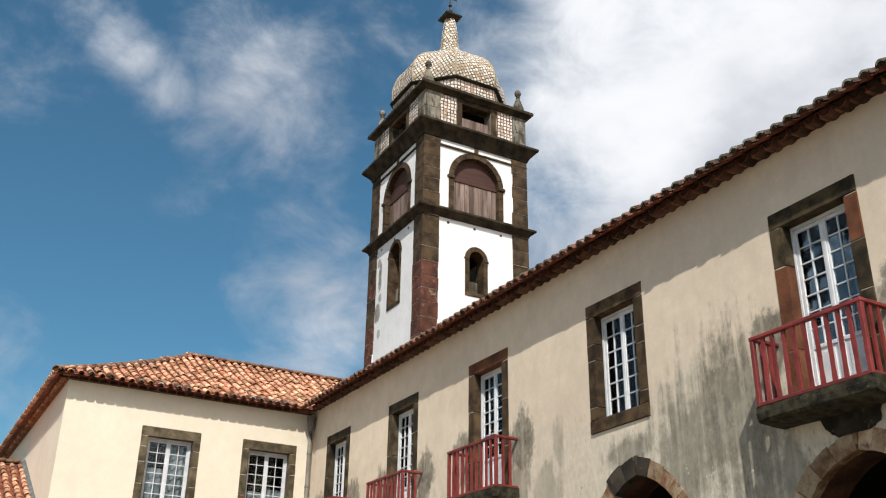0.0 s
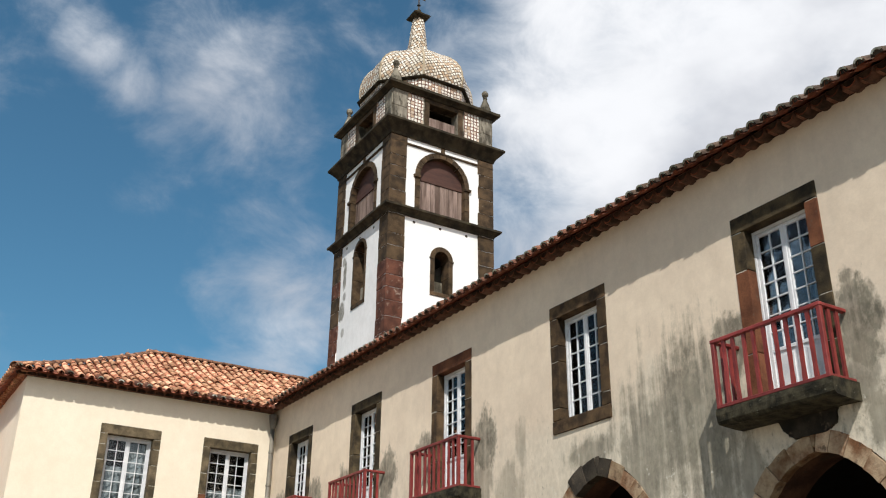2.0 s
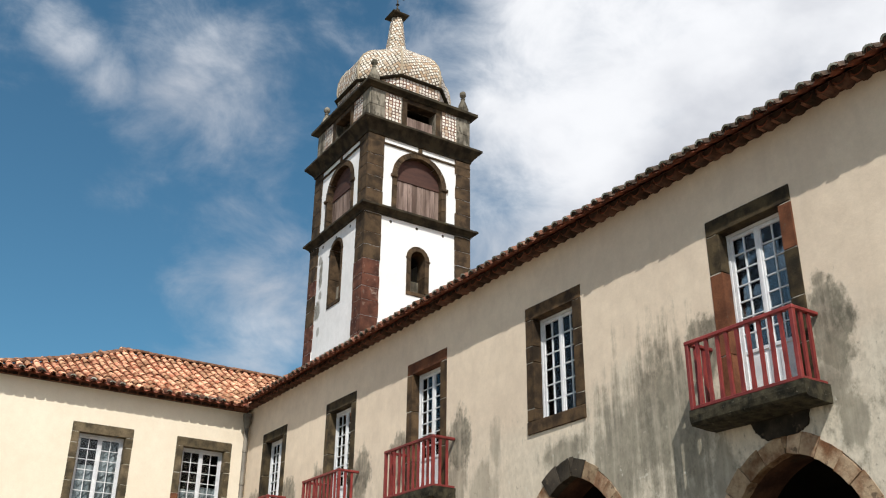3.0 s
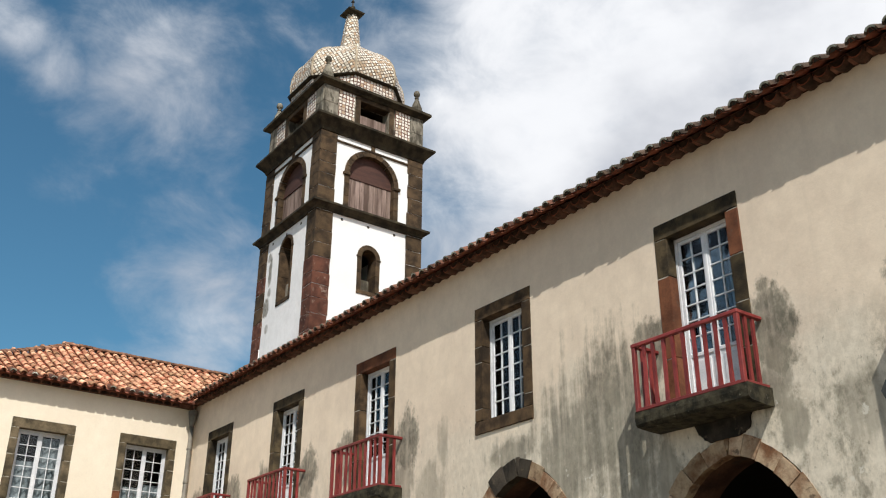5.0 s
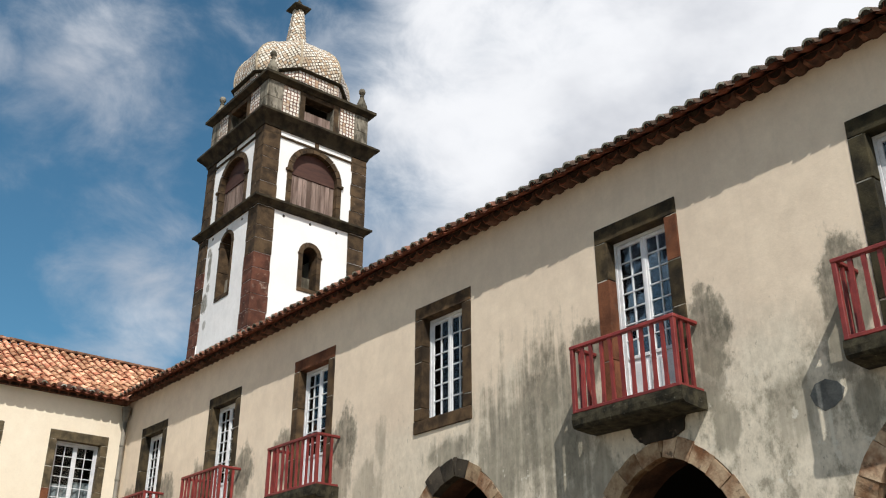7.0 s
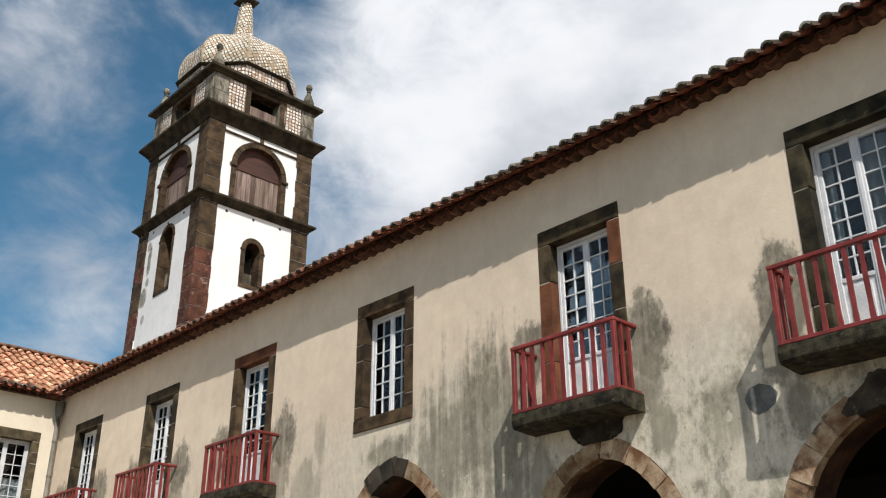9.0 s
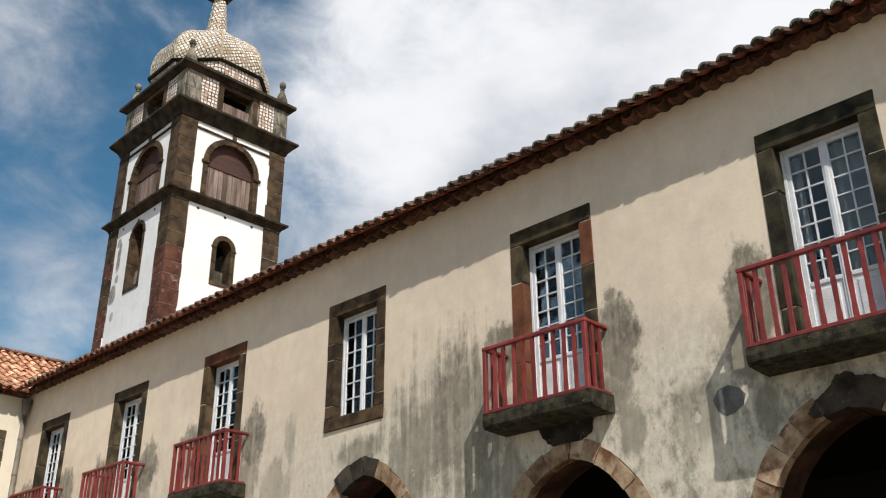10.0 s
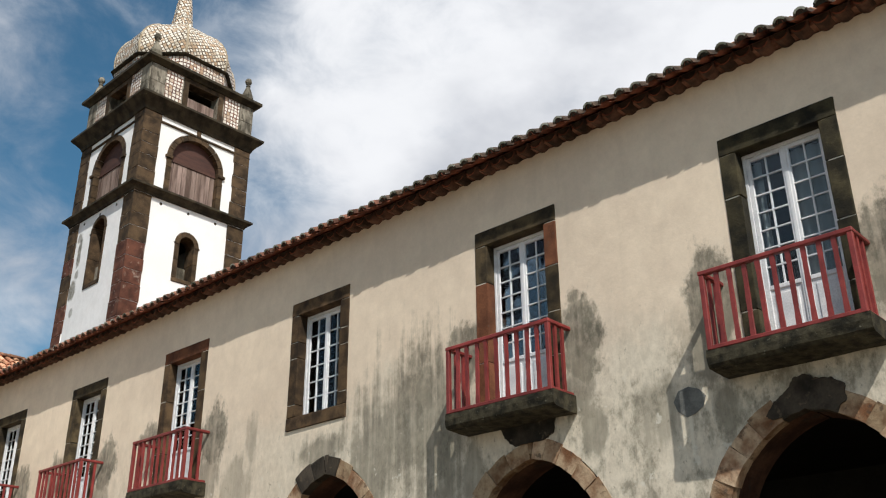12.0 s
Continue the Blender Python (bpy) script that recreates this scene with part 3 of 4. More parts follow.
# ---- windows ----
def glazed_leaf(window, w, h, x, y0, z0, cols, rows, panel=0.0, along="y"):
    """One casement leaf: stiles, rails and glazing bars in one piece, its panes below it. Stands from y0 along the wall and z0 up."""
    st, bar, dp = 0.052, 0.016, 0.045
    bm = bmesh.new()
    box(bm, x, x + dp, y0, y0 + st, z0, z0 + h, 0.006)
    box(bm, x, x + dp, y0 + w - st, y0 + w, z0, z0 + h, 0.006)
    lo = z0 + (panel if panel else 0.0)
    for zb in {z0, lo, z0 + h - st}:
        box(bm, x, x + dp, y0 + st, y0 + w - st, zb, zb + st, 0.006)
    if panel:
        box(bm, x + 0.015, x + 0.035, y0 + st, y0 + w - st, z0 + st, lo)
        box(bm, x + 0.004, x + 0.04, y0 + st + 0.045, y0 + w - st - 0.045, z0 + st + 0.05, lo - 0.05, 0.008)
    gw, gh = w - 2 * st, h - (lo - z0) - 2 * st
    for c in range(1, cols):
        yc = y0 + st + gw * c / cols
        box(bm, x + 0.006, x + dp - 0.006, yc - bar / 2, yc + bar / 2, lo + st, z0 + h - st)
    for r in range(1, rows):
        zr = lo + st + gh * r / rows
        box(bm, x + 0.008, x + dp - 0.008, y0 + st, y0 + w - st, zr - bar / 2, zr + bar / 2)
    leaf = part("leaf", bm, WHITE_PAINT, window, "white painted glazed leaf")
    pw, ph = gw / cols - bar, gh / rows - bar
    me = mesh_of("pane", boxes((-0.002, 0.002, -pw / 2 - 0.004, pw / 2 + 0.004, -ph / 2 - 0.004, ph / 2 + 0.004)), GLASS)
    rng = random.Random(round(100 * (y0 + z0 + x)))
    for c in range(cols):
        for r in range(rows):
            p = piece("pane", me, leaf, pose(x + dp * 0.5, y0 + st + gw * (c + 0.5) / cols, lo + st + gh * (r + 0.5) / rows, 0, rng.uniform(-0.7, 0.7), rng.uniform(-0.7, 0.7)))
            p.visible_shadow = False
    return leaf


def curtain_sheet(w, h, seed):
    rng = random.Random(seed)
    bm = bmesh.new()
    n, ph = 40, rng.uniform(0, 6)
    front, back = [], []
    for i in range(n + 1):
        y = w * i / n
        d = 0.025 * math.sin(y * 42 + ph) + 0.012 * math.sin(y * 17 + 2 * ph)
        front.append((bm.verts.new((d, y, 0)), bm.verts.new((d * 0.8, y, h))))
        back.append((bm.verts.new((d + 0.004, y, 0)), bm.verts.new((d * 0.8 + 0.004, y, h))))
    for g in (front, back):
        for a, b in zip(g, g[1:]):
            bm.faces.new((a[0], b[0], b[1], a[1]))
    for k in (0, 1):
        for i in range(n):
            bm.faces.new((front[i][k], front[i + 1][k], back[i + 1][k], back[i][k]))
    return bm


def stone_window(name, label, category, foot, head, half, rows, door=False, reds=(), curtains=(), seed=0, jamb=0.205, stone=None, joints=None):
    """A window or balcony door in a surround of hewn stones, built at the origin: x into the wall, y along it, z from the ground."""
    win = root(name, label=label, category=category, kind="structure")
    stone = stone or BASALT
    rng = random.Random(seed)
    lint, deep, proud = 0.23, 0.46, 0.014
    sill = 0.0 if door else 0.21
    lin = block(deep + proud, 2 * half, lint, 0.010, seed + 1)
    part("lintel", lin, RED_STONE if "lintel" in reds else stone, win, m=pose((deep - proud) / 2, 0, head - lint / 2))
    if sill:
        part("sill", block(deep + proud + 0.012, 2 * half, sill, 0.012, seed + 2), RED_STONE if "sill" in reds else stone, win, m=pose((deep - proud - 0.012) / 2, 0, foot + sill / 2))
    z_top, z_low = head - lint, foot + sill
    for side, tag in ((-1, "near"), (1, "far")):
        cuts = [0.0, rng.uniform(0.24, 0.36), rng.uniform(0.55, 0.72), 1.0]
        if rng.random() < 0.4:
            cuts.insert(3, rng.uniform(0.82, 0.9))
        if joints:
            cuts = [0.0, *joints[tag], 1.0]
        for k, (a, b) in enumerate(zip(cuts, cuts[1:])):
            z0, z1 = z_low + (z_top - z_low) * a + 0.005, z_low + (z_top - z_low) * b - 0.005
            w = jamb + rng.uniform(-0.004, 0.004)
            part("jamb_stone", block(deep + proud, w, z1 - z0, 0.008, seed + 10 * k + side, 0.004), RED_STONE if f"{tag}{k}" in reds else stone, win,
                 m=pose((deep - proud) / 2, side * (half - w / 2), (z0 + z1) / 2))
    # pale mortar behind the joints
    part("mortar_bed", boxes((-0.0075, deep - 0.02, -half + 0.01, -half + jamb - 0.03, z_low + 0.01, z_top - 0.0), (-0.0075, deep - 0.02, half - jamb + 0.03, half - 0.01, z_low + 0.01, z_top - 0.0)),
         JOINT, win, "pale mortar in the joints")
    # timber frame set back in the reveal
    inn, x, f = half - jamb + 0.012, 0.15, 0.045
    part("window_frame", boxes((x, x + 0.07, -inn, -inn + f, z_low, z_top + 0.01), (x, x + 0.07, inn - f, inn, z_low, z_top + 0.01),
                               (x, x + 0.07, -inn + f, inn - f, z_top - f, z_top + 0.01), bevel=0.004), WHITE_PAINT, win, "white painted timber frame")
    w = inn - f
    for y0 in (-w, 0.0):
        glazed_leaf(win, w - 0.002, z_top - f - z_low - 0.006, x + 0.012, y0, z_low + 0.003, 2, rows, 0.72 if door else 0.0)
    part("cover_strip", boxes((x + 0.002, x + 0.02, -0.024, 0.024, z_low + 0.01, z_top - f - 0.004), bevel=0.005), WHITE_PAINT, win)
    for y0, y1, z0, z1 in curtains:
        part("curtain", curtain_sheet(y1 - y0, z1 - z0, seed + 5), CURTAIN, win, "thin pale curtain behind the glass", m=pose(x + 0.105, y0, z0))
    return win


DOOR_LABEL = "white glazed balcony door in a dark basalt surround"
joints_by_bay = {0: {"near": (0.22, 0.50, 0.79), "far": (0.20, 0.45, 0.77)}, 1: {"near": (0.24, 0.48, 0.74), "far": (0.30, 0.77)},
                 2: {"near": (0.12, 0.56, 0.72), "far": (0.12, 0.57, 0.73)},
                 3: {"near": (0.34, 0.70), "far": (0.30, 0.70)}, 4: {"near": (0.40, 0.74), "far": (0.36, 0.62)}, 5: {"near": (0.38, 0.72), "far": (0.30, 0.66)}}
reds_by_bay = {0: (), 1: ("far0", "far1", "near3"), 2: (), 3: ("lintel",), 4: (), 5: ()}
for i, c in enumerate(BAYS):
    door = i != 2
    dz = FLOOR if door else FOOT
    label = DOOR_LABEL + (" with red tuff stones" if i == 1 else "") if door else "white casement window in a dark basalt surround with sill"
    cur = {0: ((-0.46, -0.02, 4.95, 7.2), (0.32, 0.46, 4.95, 7.2)), 1: ((0.26, 0.46, 4.95, 7.2), (-0.46, -0.30, 4.95, 7.2)), 2: ((0.02, 0.46, 5.5, 7.2),)}.get(i, ((-0.46, 0.46, 4.95, 7.2),))
    w = stone_window(f"door_{i + 1}" if door else "window_1", label, "door" if door else "window", dz, HEAD, HALF, 7 if door else 6, door, reds_by_bay[i], cur, 70 + 9 * i, stone=MOSS_STONE if i == 0 else BROWN_STONE if i in (2, 3) else None, joints=joints_by_bay.get(i))
    w.matrix_basis = pose(9.60, c, 0)


# ---- balconies ----
def balcony():
    """A stone slab on the wall with a red wooden railing on three sides; x = 0 is the wall, y along it, z = 0 the slab's top."""
    b = root("balcony", label="red wooden balcony railing on a dark weathered stone slab", category="balcony", group="balconies of the facade")
    bm = bmesh.new()
    prof = ((0.0, 0.0), (-0.47, 0.0), (-0.475, -0.08), (-0.465, -0.16), (-0.435, -0.195), (-0.16, -0.215), (0.0, -0.215))
    rows = [[bm.verts.new((x, y * (1 if z > -0.22 else 0.975), z)) for x, z in prof] for y in (-0.865, -0.6, -0.2, 0.25, 0.6, 0.865)]
    for g, h in zip(rows, rows[1:]):
        for k in range(len(prof)):
            kk = (k + 1) % len(prof)
            bm.faces.new((g[k], g[kk], h[kk], h[k]))
    bm.faces.new(rows[0]), bm.faces.new(rows[-1])
    rng = random.Random(5)
    for v in bm.verts:
        v.co += Vector((rng.uniform(-1, 1), 0, rng.uniform(-1, 1))) * 0.006
    part("slab", bm, SLAB, b, "dark weathered stone slab")
    xf, h = -0.445, 0.90
    part("top_rail", boxes((xf - 0.035, xf + 0.035, -0.85, 0.85, h - 0.05, h), (xf + 0.03, 0.0, -0.85, -0.78, h - 0.05, h - 0.002), (xf + 0.03, 0.0, 0.78, 0.85, h - 0.05, h - 0.002), bevel=0.008), RED_PAINT, b)
    part("bottom_rail", boxes((xf - 0.025, xf + 0.025, -0.84, 0.84, 0.0, 0.045), (xf + 0.02, 0.0, -0.84, -0.79, 0.002, 0.045), (xf + 0.02, 0.0, 0.79, 0.84, 0.002, 0.045), bevel=0.006), RED_PAINT, b)
    post = mesh_of("post", boxes((-0.028, 0.028, -0.028, 0.028, 0.0, h - 0.05), bevel=0.005), RED_PAINT)
    for y in (-0.815, 0.815):
        piece("post", post, b, pose(xf, y, 0.002))
    bm = bmesh.new()
    rows = [[bm.verts.new((sx * 0.016, sy * w, z)) for sx, sy in ((-1, -1), (1, -1), (1, 1), (-1, 1))] for w, z in
            ((0.025, 0.03), (0.025, 0.12), (0.020, 0.20), (0.024, 0.44), (0.020, 0.68), (0.025, 0.76), (0.025, h - 0.045))]
    for g, q in zip(rows, rows[1:]):
        for i in range(4):
            bm.faces.new((g[i], g[(i + 1) % 4], q[(i + 1) % 4], q[i]))
    bm.faces.new(rows[0]), bm.faces.new(rows[-1])
    stick = mesh_of("baluster", bm, RED_PAINT)
    for k in range(1, 10):
        piece("baluster", stick, b, pose(xf, -0.815 + 1.63 * k / 10, 0, rng.uniform(-0.5, 0.5), rng.uniform(-0.5, 0.5), 0))
    for y in (-0.815, 0.815):
        for x in (-0.30, -0.155):
            piece("baluster", stick, b, pose(x, y, 0, 0, 0, 90))
    return b


first = balcony()
first.matrix_basis = pose(9.60, 3.68, FLOOR)
for c in (7.41, 15.06, 18.58, 22.10):
    copy_thing(first, pose(9.60, c, FLOOR))

# ---- the wing across the end of the court ----
WING_X, WING_Y = 3.30, 23.90
wing_windows = ((5.89, 0.73), (8.44, 0.73))
wall_wing = part("wall_wing", pierced(WING_X, 9.60, -0.1, 8.34, 0.6, [(x, h, FOOT, 7.44, 0) for x, h in wing_windows]), CREAM)
wall_wing.data.transform(ON_WING)
tagged(wall_wing, "sunlit cream plaster wall of the end wing", "wall", kind="structure")
tagged(part("wall_wing_side", boxes((WING_X, WING_X + 0.6, WING_Y + 0.6, 40.0, -0.1, 8.34)), CREAM), "cream plaster side wall of the end wing", "wall", kind="structure")
tagged(part("wall_wing_inner", boxes((WING_X + 0.6, 9.60, 28.4, 28.8, -0.1, 8.2), (WING_X + 0.6, 9.60, 24.5, 28.4, 8.06, 8.2), (WING_X + 0.6, 9.60, 24.5, 28.4, 4.6, 4.8)), SHADED_ROOM),
       "rooms inside the end wing, coloured dark as shade", "wall", kind="structure")
for i, (x, h) in enumerate(wing_windows):
    w = stone_window(f"window_{i + 2}", "white casement window with thin curtains in a dark basalt surround", "window", FOOT, 7.44, h, 6, False, ("far0",) if i else (),
                     ((-0.48, 0.0, 5.45, 7.1 if i == 0 else 6.3), (0.02, 0.48, 5.45, 6.5 if i == 0 else 6.2)), 300 + 17 * i, 0.185, stone=WING_LIT_STONE)
    w.matrix_basis = pose(x, WING_Y, 0, 0, 0, 90)

# ---- roofs of canal tiles ----
PITCH = 0.235


def canal_tile(length, r0, r1, thick=0.016, seg=6):
    """One half-round clay tile along -x, its lower end at x = 0, hollow side down."""
    bm = bmesh.new()
    rows = []
    for x, r in ((0.0, r0), (length, r1)):
        out = [bm.verts.new((x, r * math.cos(math.pi * i / seg), r * math.sin(math.pi * i / seg))) for i in range(seg + 1)]
        inn = [bm.verts.new((x, (r - thick) * math.cos(math.pi * i / seg), (r - thick) * math.sin(math.pi * i / seg))) for i in range(seg + 1)]
        rows.append((out, inn))
    (o0, i0), (o1, i1) = rows
    for k in range(seg):
        bm.faces.new((o0[k], o0[k + 1], o1[k + 1], o1[k]))
        bm.faces.new((i0[k], i0[k + 1], i1[k + 1], i1[k]))
        bm.faces.new((o0[k], o0[k + 1], i0[k + 1], i0[k]))
        bm.faces.new((o1[k], o1[k + 1], i1[k + 1], i1[k]))
    for k in (0, seg):
        bm.faces.new((o0[k], i0[k], i1[k], o1[k]))
    return bm


def sheet(points, thick=0.05):
    """A flat roof deck under the tiles through the given corners."""
    bm = bmesh.new()
    top = [bm.verts.new(p) for p in points]
    low = [bm.verts.new(Vector(p) - Vector((0, 0, thick))) for p in points]
    bm.faces.new(top), bm.faces.new(low)
    for i in range(len(top)):
        j = (i + 1) % len(top)
        bm.faces.new((top[i], top[j], low[j], low[i]))
    return bm


def gutters(lines, r=0.101):
    """Hollow channel tiles, one strip a column, from the lower to the upper point given, with a lip at each lap."""
    bm = bmesh.new()
    for a, b, side in lines:
        a, b, side = Vector(a), Vector(b), Vector(side)
        up = side.cross(b - a).normalized()
        up = up if up.z > 0 else -up
        ring = []
        for p in (a, b):
            ring.append([bm.verts.new(p + side * (r * math.cos(math.pi * i / 5)) + up * (0.02 - r * 0.8 * math.sin(math.pi * i / 5) + 0.06)) for i in range(6)])
        for i in range(5):
            bm.faces.new((ring[0][i], ring[0][i + 1], ring[1][i + 1], ring[1][i]))
    return bm


ROOF_Z, OVER, SLOPE = 8.37, 0.45, 0.53
RISE = math.atan(SLOPE)
EX, EY = 9.60 - OVER, WING_Y - 0.36
LX = WING_X - 0.38


def plugged(length, r0, r1, thick, clay, rim, plug):
    """A tile whose lower end is stopped with old mortar, darkened to carry the mouth's shade; rim is the material of
    the crown of its edge.
    """
    bm = canal_tile(length, r0, r1, thick)
    bmesh.ops.recalc_face_normals(bm, faces=bm.faces)
    arc = [bm.verts.new((0.012, (r0 - thick) * math.cos(math.pi * i / 8), (r0 - thick) * math.sin(math.pi * i / 8))) for i in range(9)]
    f = bm.faces.new(arc)
    f.material_index = 1
    for f in bm.faces:
        if all(v.co.x < 1e-4 for v in f.verts) and f.calc_center_median().z > 0.5 * r0:
            f.material_index = 2
    me = mesh_of("tile", bm, clay, False)
    me.materials.append(plug)
    me.materials.append(rim)
    return me


tile_mesh = mesh_of("tile", canal_tile(0.46, 0.082, 0.070), TILE, True)
lichen_mesh = plugged(0.46, 0.086, 0.074, 0.027, LICHEN_TILE, LIT_LICHEN_RIM, CROWN_STONE)
eave_mesh = plugged(0.46, 0.086, 0.074, 0.024, EAVE_TILE, LIT_LICHEN_RIM, PLUG)
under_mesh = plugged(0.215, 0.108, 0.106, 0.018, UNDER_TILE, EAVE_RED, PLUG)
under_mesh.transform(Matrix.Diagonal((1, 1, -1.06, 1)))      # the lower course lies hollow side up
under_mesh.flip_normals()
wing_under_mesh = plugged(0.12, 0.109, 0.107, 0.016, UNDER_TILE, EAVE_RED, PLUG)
wing_under_mesh.transform(Matrix.Diagonal((1, 1, 1.22, 1)))

# main roof, of which the courtyard sees the edge
roof_main = root("roof_main", (EX, 8.0, ROOF_Z), "old clay canal tile roof with a double tiled eave", "roof", kind="structure")
BACK = Matrix.Translation((-EX, -8.0, -ROOF_Z))
Y0, Y1 = -6.9, EY - 0.04


def on(m):
    return BACK @ m


deck = sheet([(EX + 0.29, Y0, ROOF_Z + 0.134), (EX + 0.29, Y1, ROOF_Z + 0.134), (12.5, 27.0, ROOF_Z + 3.35 * SLOPE), (12.5, Y0, ROOF_Z + 3.35 * SLOPE)])
deck.transform(BACK)
part("deck", deck, EAVE_RED, roof_main)
deck = sheet([(12.5, Y0, ROOF_Z + 3.35 * SLOPE), (12.5, 27.0, ROOF_Z + 3.35 * SLOPE), (15.8, 27.0, ROOF_Z), (15.8, Y0, ROOF_Z)])
deck.transform(BACK)
part("deck", deck, TILE, roof_main)
core = boxes((9.465, 9.61, Y0, WING_Y, 8.425, 8.535))
core.transform(BACK)
part("mortar_bed", core, MORTAR, roof_main)
rng = random.Random(11)
n_cols = int((Y1 - Y0) / PITCH)
lines = []
lot = bmesh.new()
for i in range(n_cols):
    y = Y1 - 0.02 - (i + 0.5) * PITCH
    lines.append(((EX - 0.004, y + PITCH / 2, ROOF_Z - 0.006), (12.45, y + PITCH / 2, ROOF_Z + 3.3 * SLOPE), (0, 1, 0)))
    tilt = -math.degrees(RISE) + rng.uniform(-1.5, 1.5)
    if y > -0.5:
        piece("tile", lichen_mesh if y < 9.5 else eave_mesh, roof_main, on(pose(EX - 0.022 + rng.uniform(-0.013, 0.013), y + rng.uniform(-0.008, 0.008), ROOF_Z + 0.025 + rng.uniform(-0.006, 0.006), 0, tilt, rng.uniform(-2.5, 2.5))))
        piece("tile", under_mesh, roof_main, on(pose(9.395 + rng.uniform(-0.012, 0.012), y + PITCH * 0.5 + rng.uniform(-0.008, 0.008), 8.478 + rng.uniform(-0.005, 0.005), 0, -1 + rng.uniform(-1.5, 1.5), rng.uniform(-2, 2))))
        rows_from = 1
    else:
        rows_from = 0
    for r in range(rows_from, 9):
        bit = canal_tile(0.46, 0.092, 0.076, seg=5)
        bit.transform(on(pose(EX + 0.36 * r * math.cos(RISE), y, ROOF_Z + 0.03 + 0.36 * r * math.sin(RISE), 0, tilt)))
        me = bpy.data.meshes.new("bit")
        bit.to_mesh(me)
        bit.free()
        lot.from_mesh(me)
        bpy.data.meshes.remove(me)
tagged(part("tile_field", lot, TILE_LOT, roof_main, smooth=True), kind="stuff")
g = gutters(lines)
g.transform(BACK)
part("channel_tiles", g, EAVE_RED, roof_main)

# wing roof: hipped at the outer corner, its front slope in full view and slightly hollow
PEAK, PEAKX = 4.15, 4.12
top = ROOF_Z + PEAK * SLOPE


def rise(d):
    """Height of the wing's slopes over the eave, d metres in from it."""
    return 0.45 * d + (SLOPE - 0.45) / PEAK * d * d


def steep(d):
    return math.degrees(math.atan(0.45 + 2 * (SLOPE - 0.45) / PEAK * d))


roof_wing = root("roof_wing", (LX, EY, ROOF_Z), "hipped roof of weathered orange clay canal tiles", "roof", kind="structure")
BACK = Matrix.Translation((-LX, -EY, -ROOF_Z))
for a_, b_ in ((0.055, 1.4), (1.4, 2.8), (2.8, 4.15)):
    za, zb, fa, fb = ROOF_Z + rise(a_) - 0.02, ROOF_Z + rise(b_) - 0.02, a_ * PEAKX / PEAK, b_ * PEAKX / PEAK
    deck = sheet([(LX + fa, EY + a_, za), (EX + a_, EY + a_, za), (EX + b_, EY + b_, zb), (LX + fb, EY + b_, zb)])
    deck.transform(BACK)
    part("deck", deck, EAVE_RED, roof_wing)
    deck = sheet([(LX + fa, EY + a_, za), (LX + fb, EY + b_, zb), (LX + fb, 40.0, zb), (LX + fa, 40.0, za)])
    deck.transform(BACK)
    part("deck", deck, EAVE_RED, roof_wing)
deck = sheet([(LX + PEAKX, EY + PEAK, top - 0.022), (EX + PEAK, EY + PEAK, top - 0.022), (EX + PEAK, EY + 2 * PEAK, ROOF_Z), (LX + PEAKX, EY + 2 * PEAK, ROOF_Z)])
deck.transform(BACK)
part("deck", deck, TILE, roof_wing)
core = boxes((WING_X - 0.14, 9.46, WING_Y - 0.20, WING_Y + 0.02, 8.405, ROOF_Z + 0.05), (WING_X - 0.06, 9.5, WING_Y - 0.085, WING_Y + 0.02, 8.30, 8.404), (WING_X - 0.14, WING_X + 0.02, WING_Y + 0.02, 40.0, 8.33, ROOF_Z + 0.02),
             (WING_X - 0.18, 9.3, WING_Y - 0.24, WING_Y + 0.2, ROOF_Z + 0.055, ROOF_Z + 0.07), (WING_X - 0.18, WING_X + 0.2, WING_Y + 0.2, 40.0, ROOF_Z + 0.022, ROOF_Z + 0.04))
core.transform(BACK)
box(core, WING_X - 0.05 - LX, 9.5 - LX, WING_Y - 0.05 - EY, WING_Y + 0.25 - EY, 8.30 - ROOF_Z, 8.42 - ROOF_Z)
box(core, WING_X - 0.05 - LX, WING_X + 0.25 - LX, WING_Y + 0.25 - EY, 40.0 - EY, 8.30 - ROOF_Z, 8.42 - ROOF_Z)
part("mortar_bed", core, MORTAR, roof_wing)


def add_bit(bm, m, r0=0.082, r1=0.070):
    """Joins one more tile into a field of them."""
    bit = canal_tile(0.46, r0, r1, seg=5)
    bit.transform(m)
    me = bpy.data.meshes.new("bit")
    bit.to_mesh(me)
    bit.free()
    bm.from_mesh(me)
    bpy.data.meshes.remove(me)


lines, lot, made = [], bmesh.new(), 0
cols = int((EX + PEAK - LX) / PITCH)
d, r = 0.0, 0
while d < PEAK - 0.1:
    for i in range(cols):
        x = LX + 0.10 + i * PITCH
        if not (LX + (d + 0.07) * PEAKX / PEAK - 0.02 <= x <= EX + d + 0.12):
            continue
        m = on(pose(x + rng.uniform(-0.014, 0.014), EY - (0.032 if d == 0.0 else 0.02) + d + rng.uniform(-0.025, 0.025) * (0.3 if d == 0.0 else 1.0), ROOF_Z + 0.005 + rise(d) + rng.uniform(-0.008, 0.012), 0, 0, 90)
               @ pose(0, 0, 0, 0, -steep(d) + 2.2 + rng.uniform(-1.2, 1.2), rng.uniform(-1.6, 1.6)))
        if made < 300:
            piece("tile", eave_mesh if d == 0.0 and rng.random() < 0.30 else tile_mesh, roof_wing, m)
            made += 1
        else:
            add_bit(lot, m)
    d += 0.375 * math.cos(radians(steep(d)))
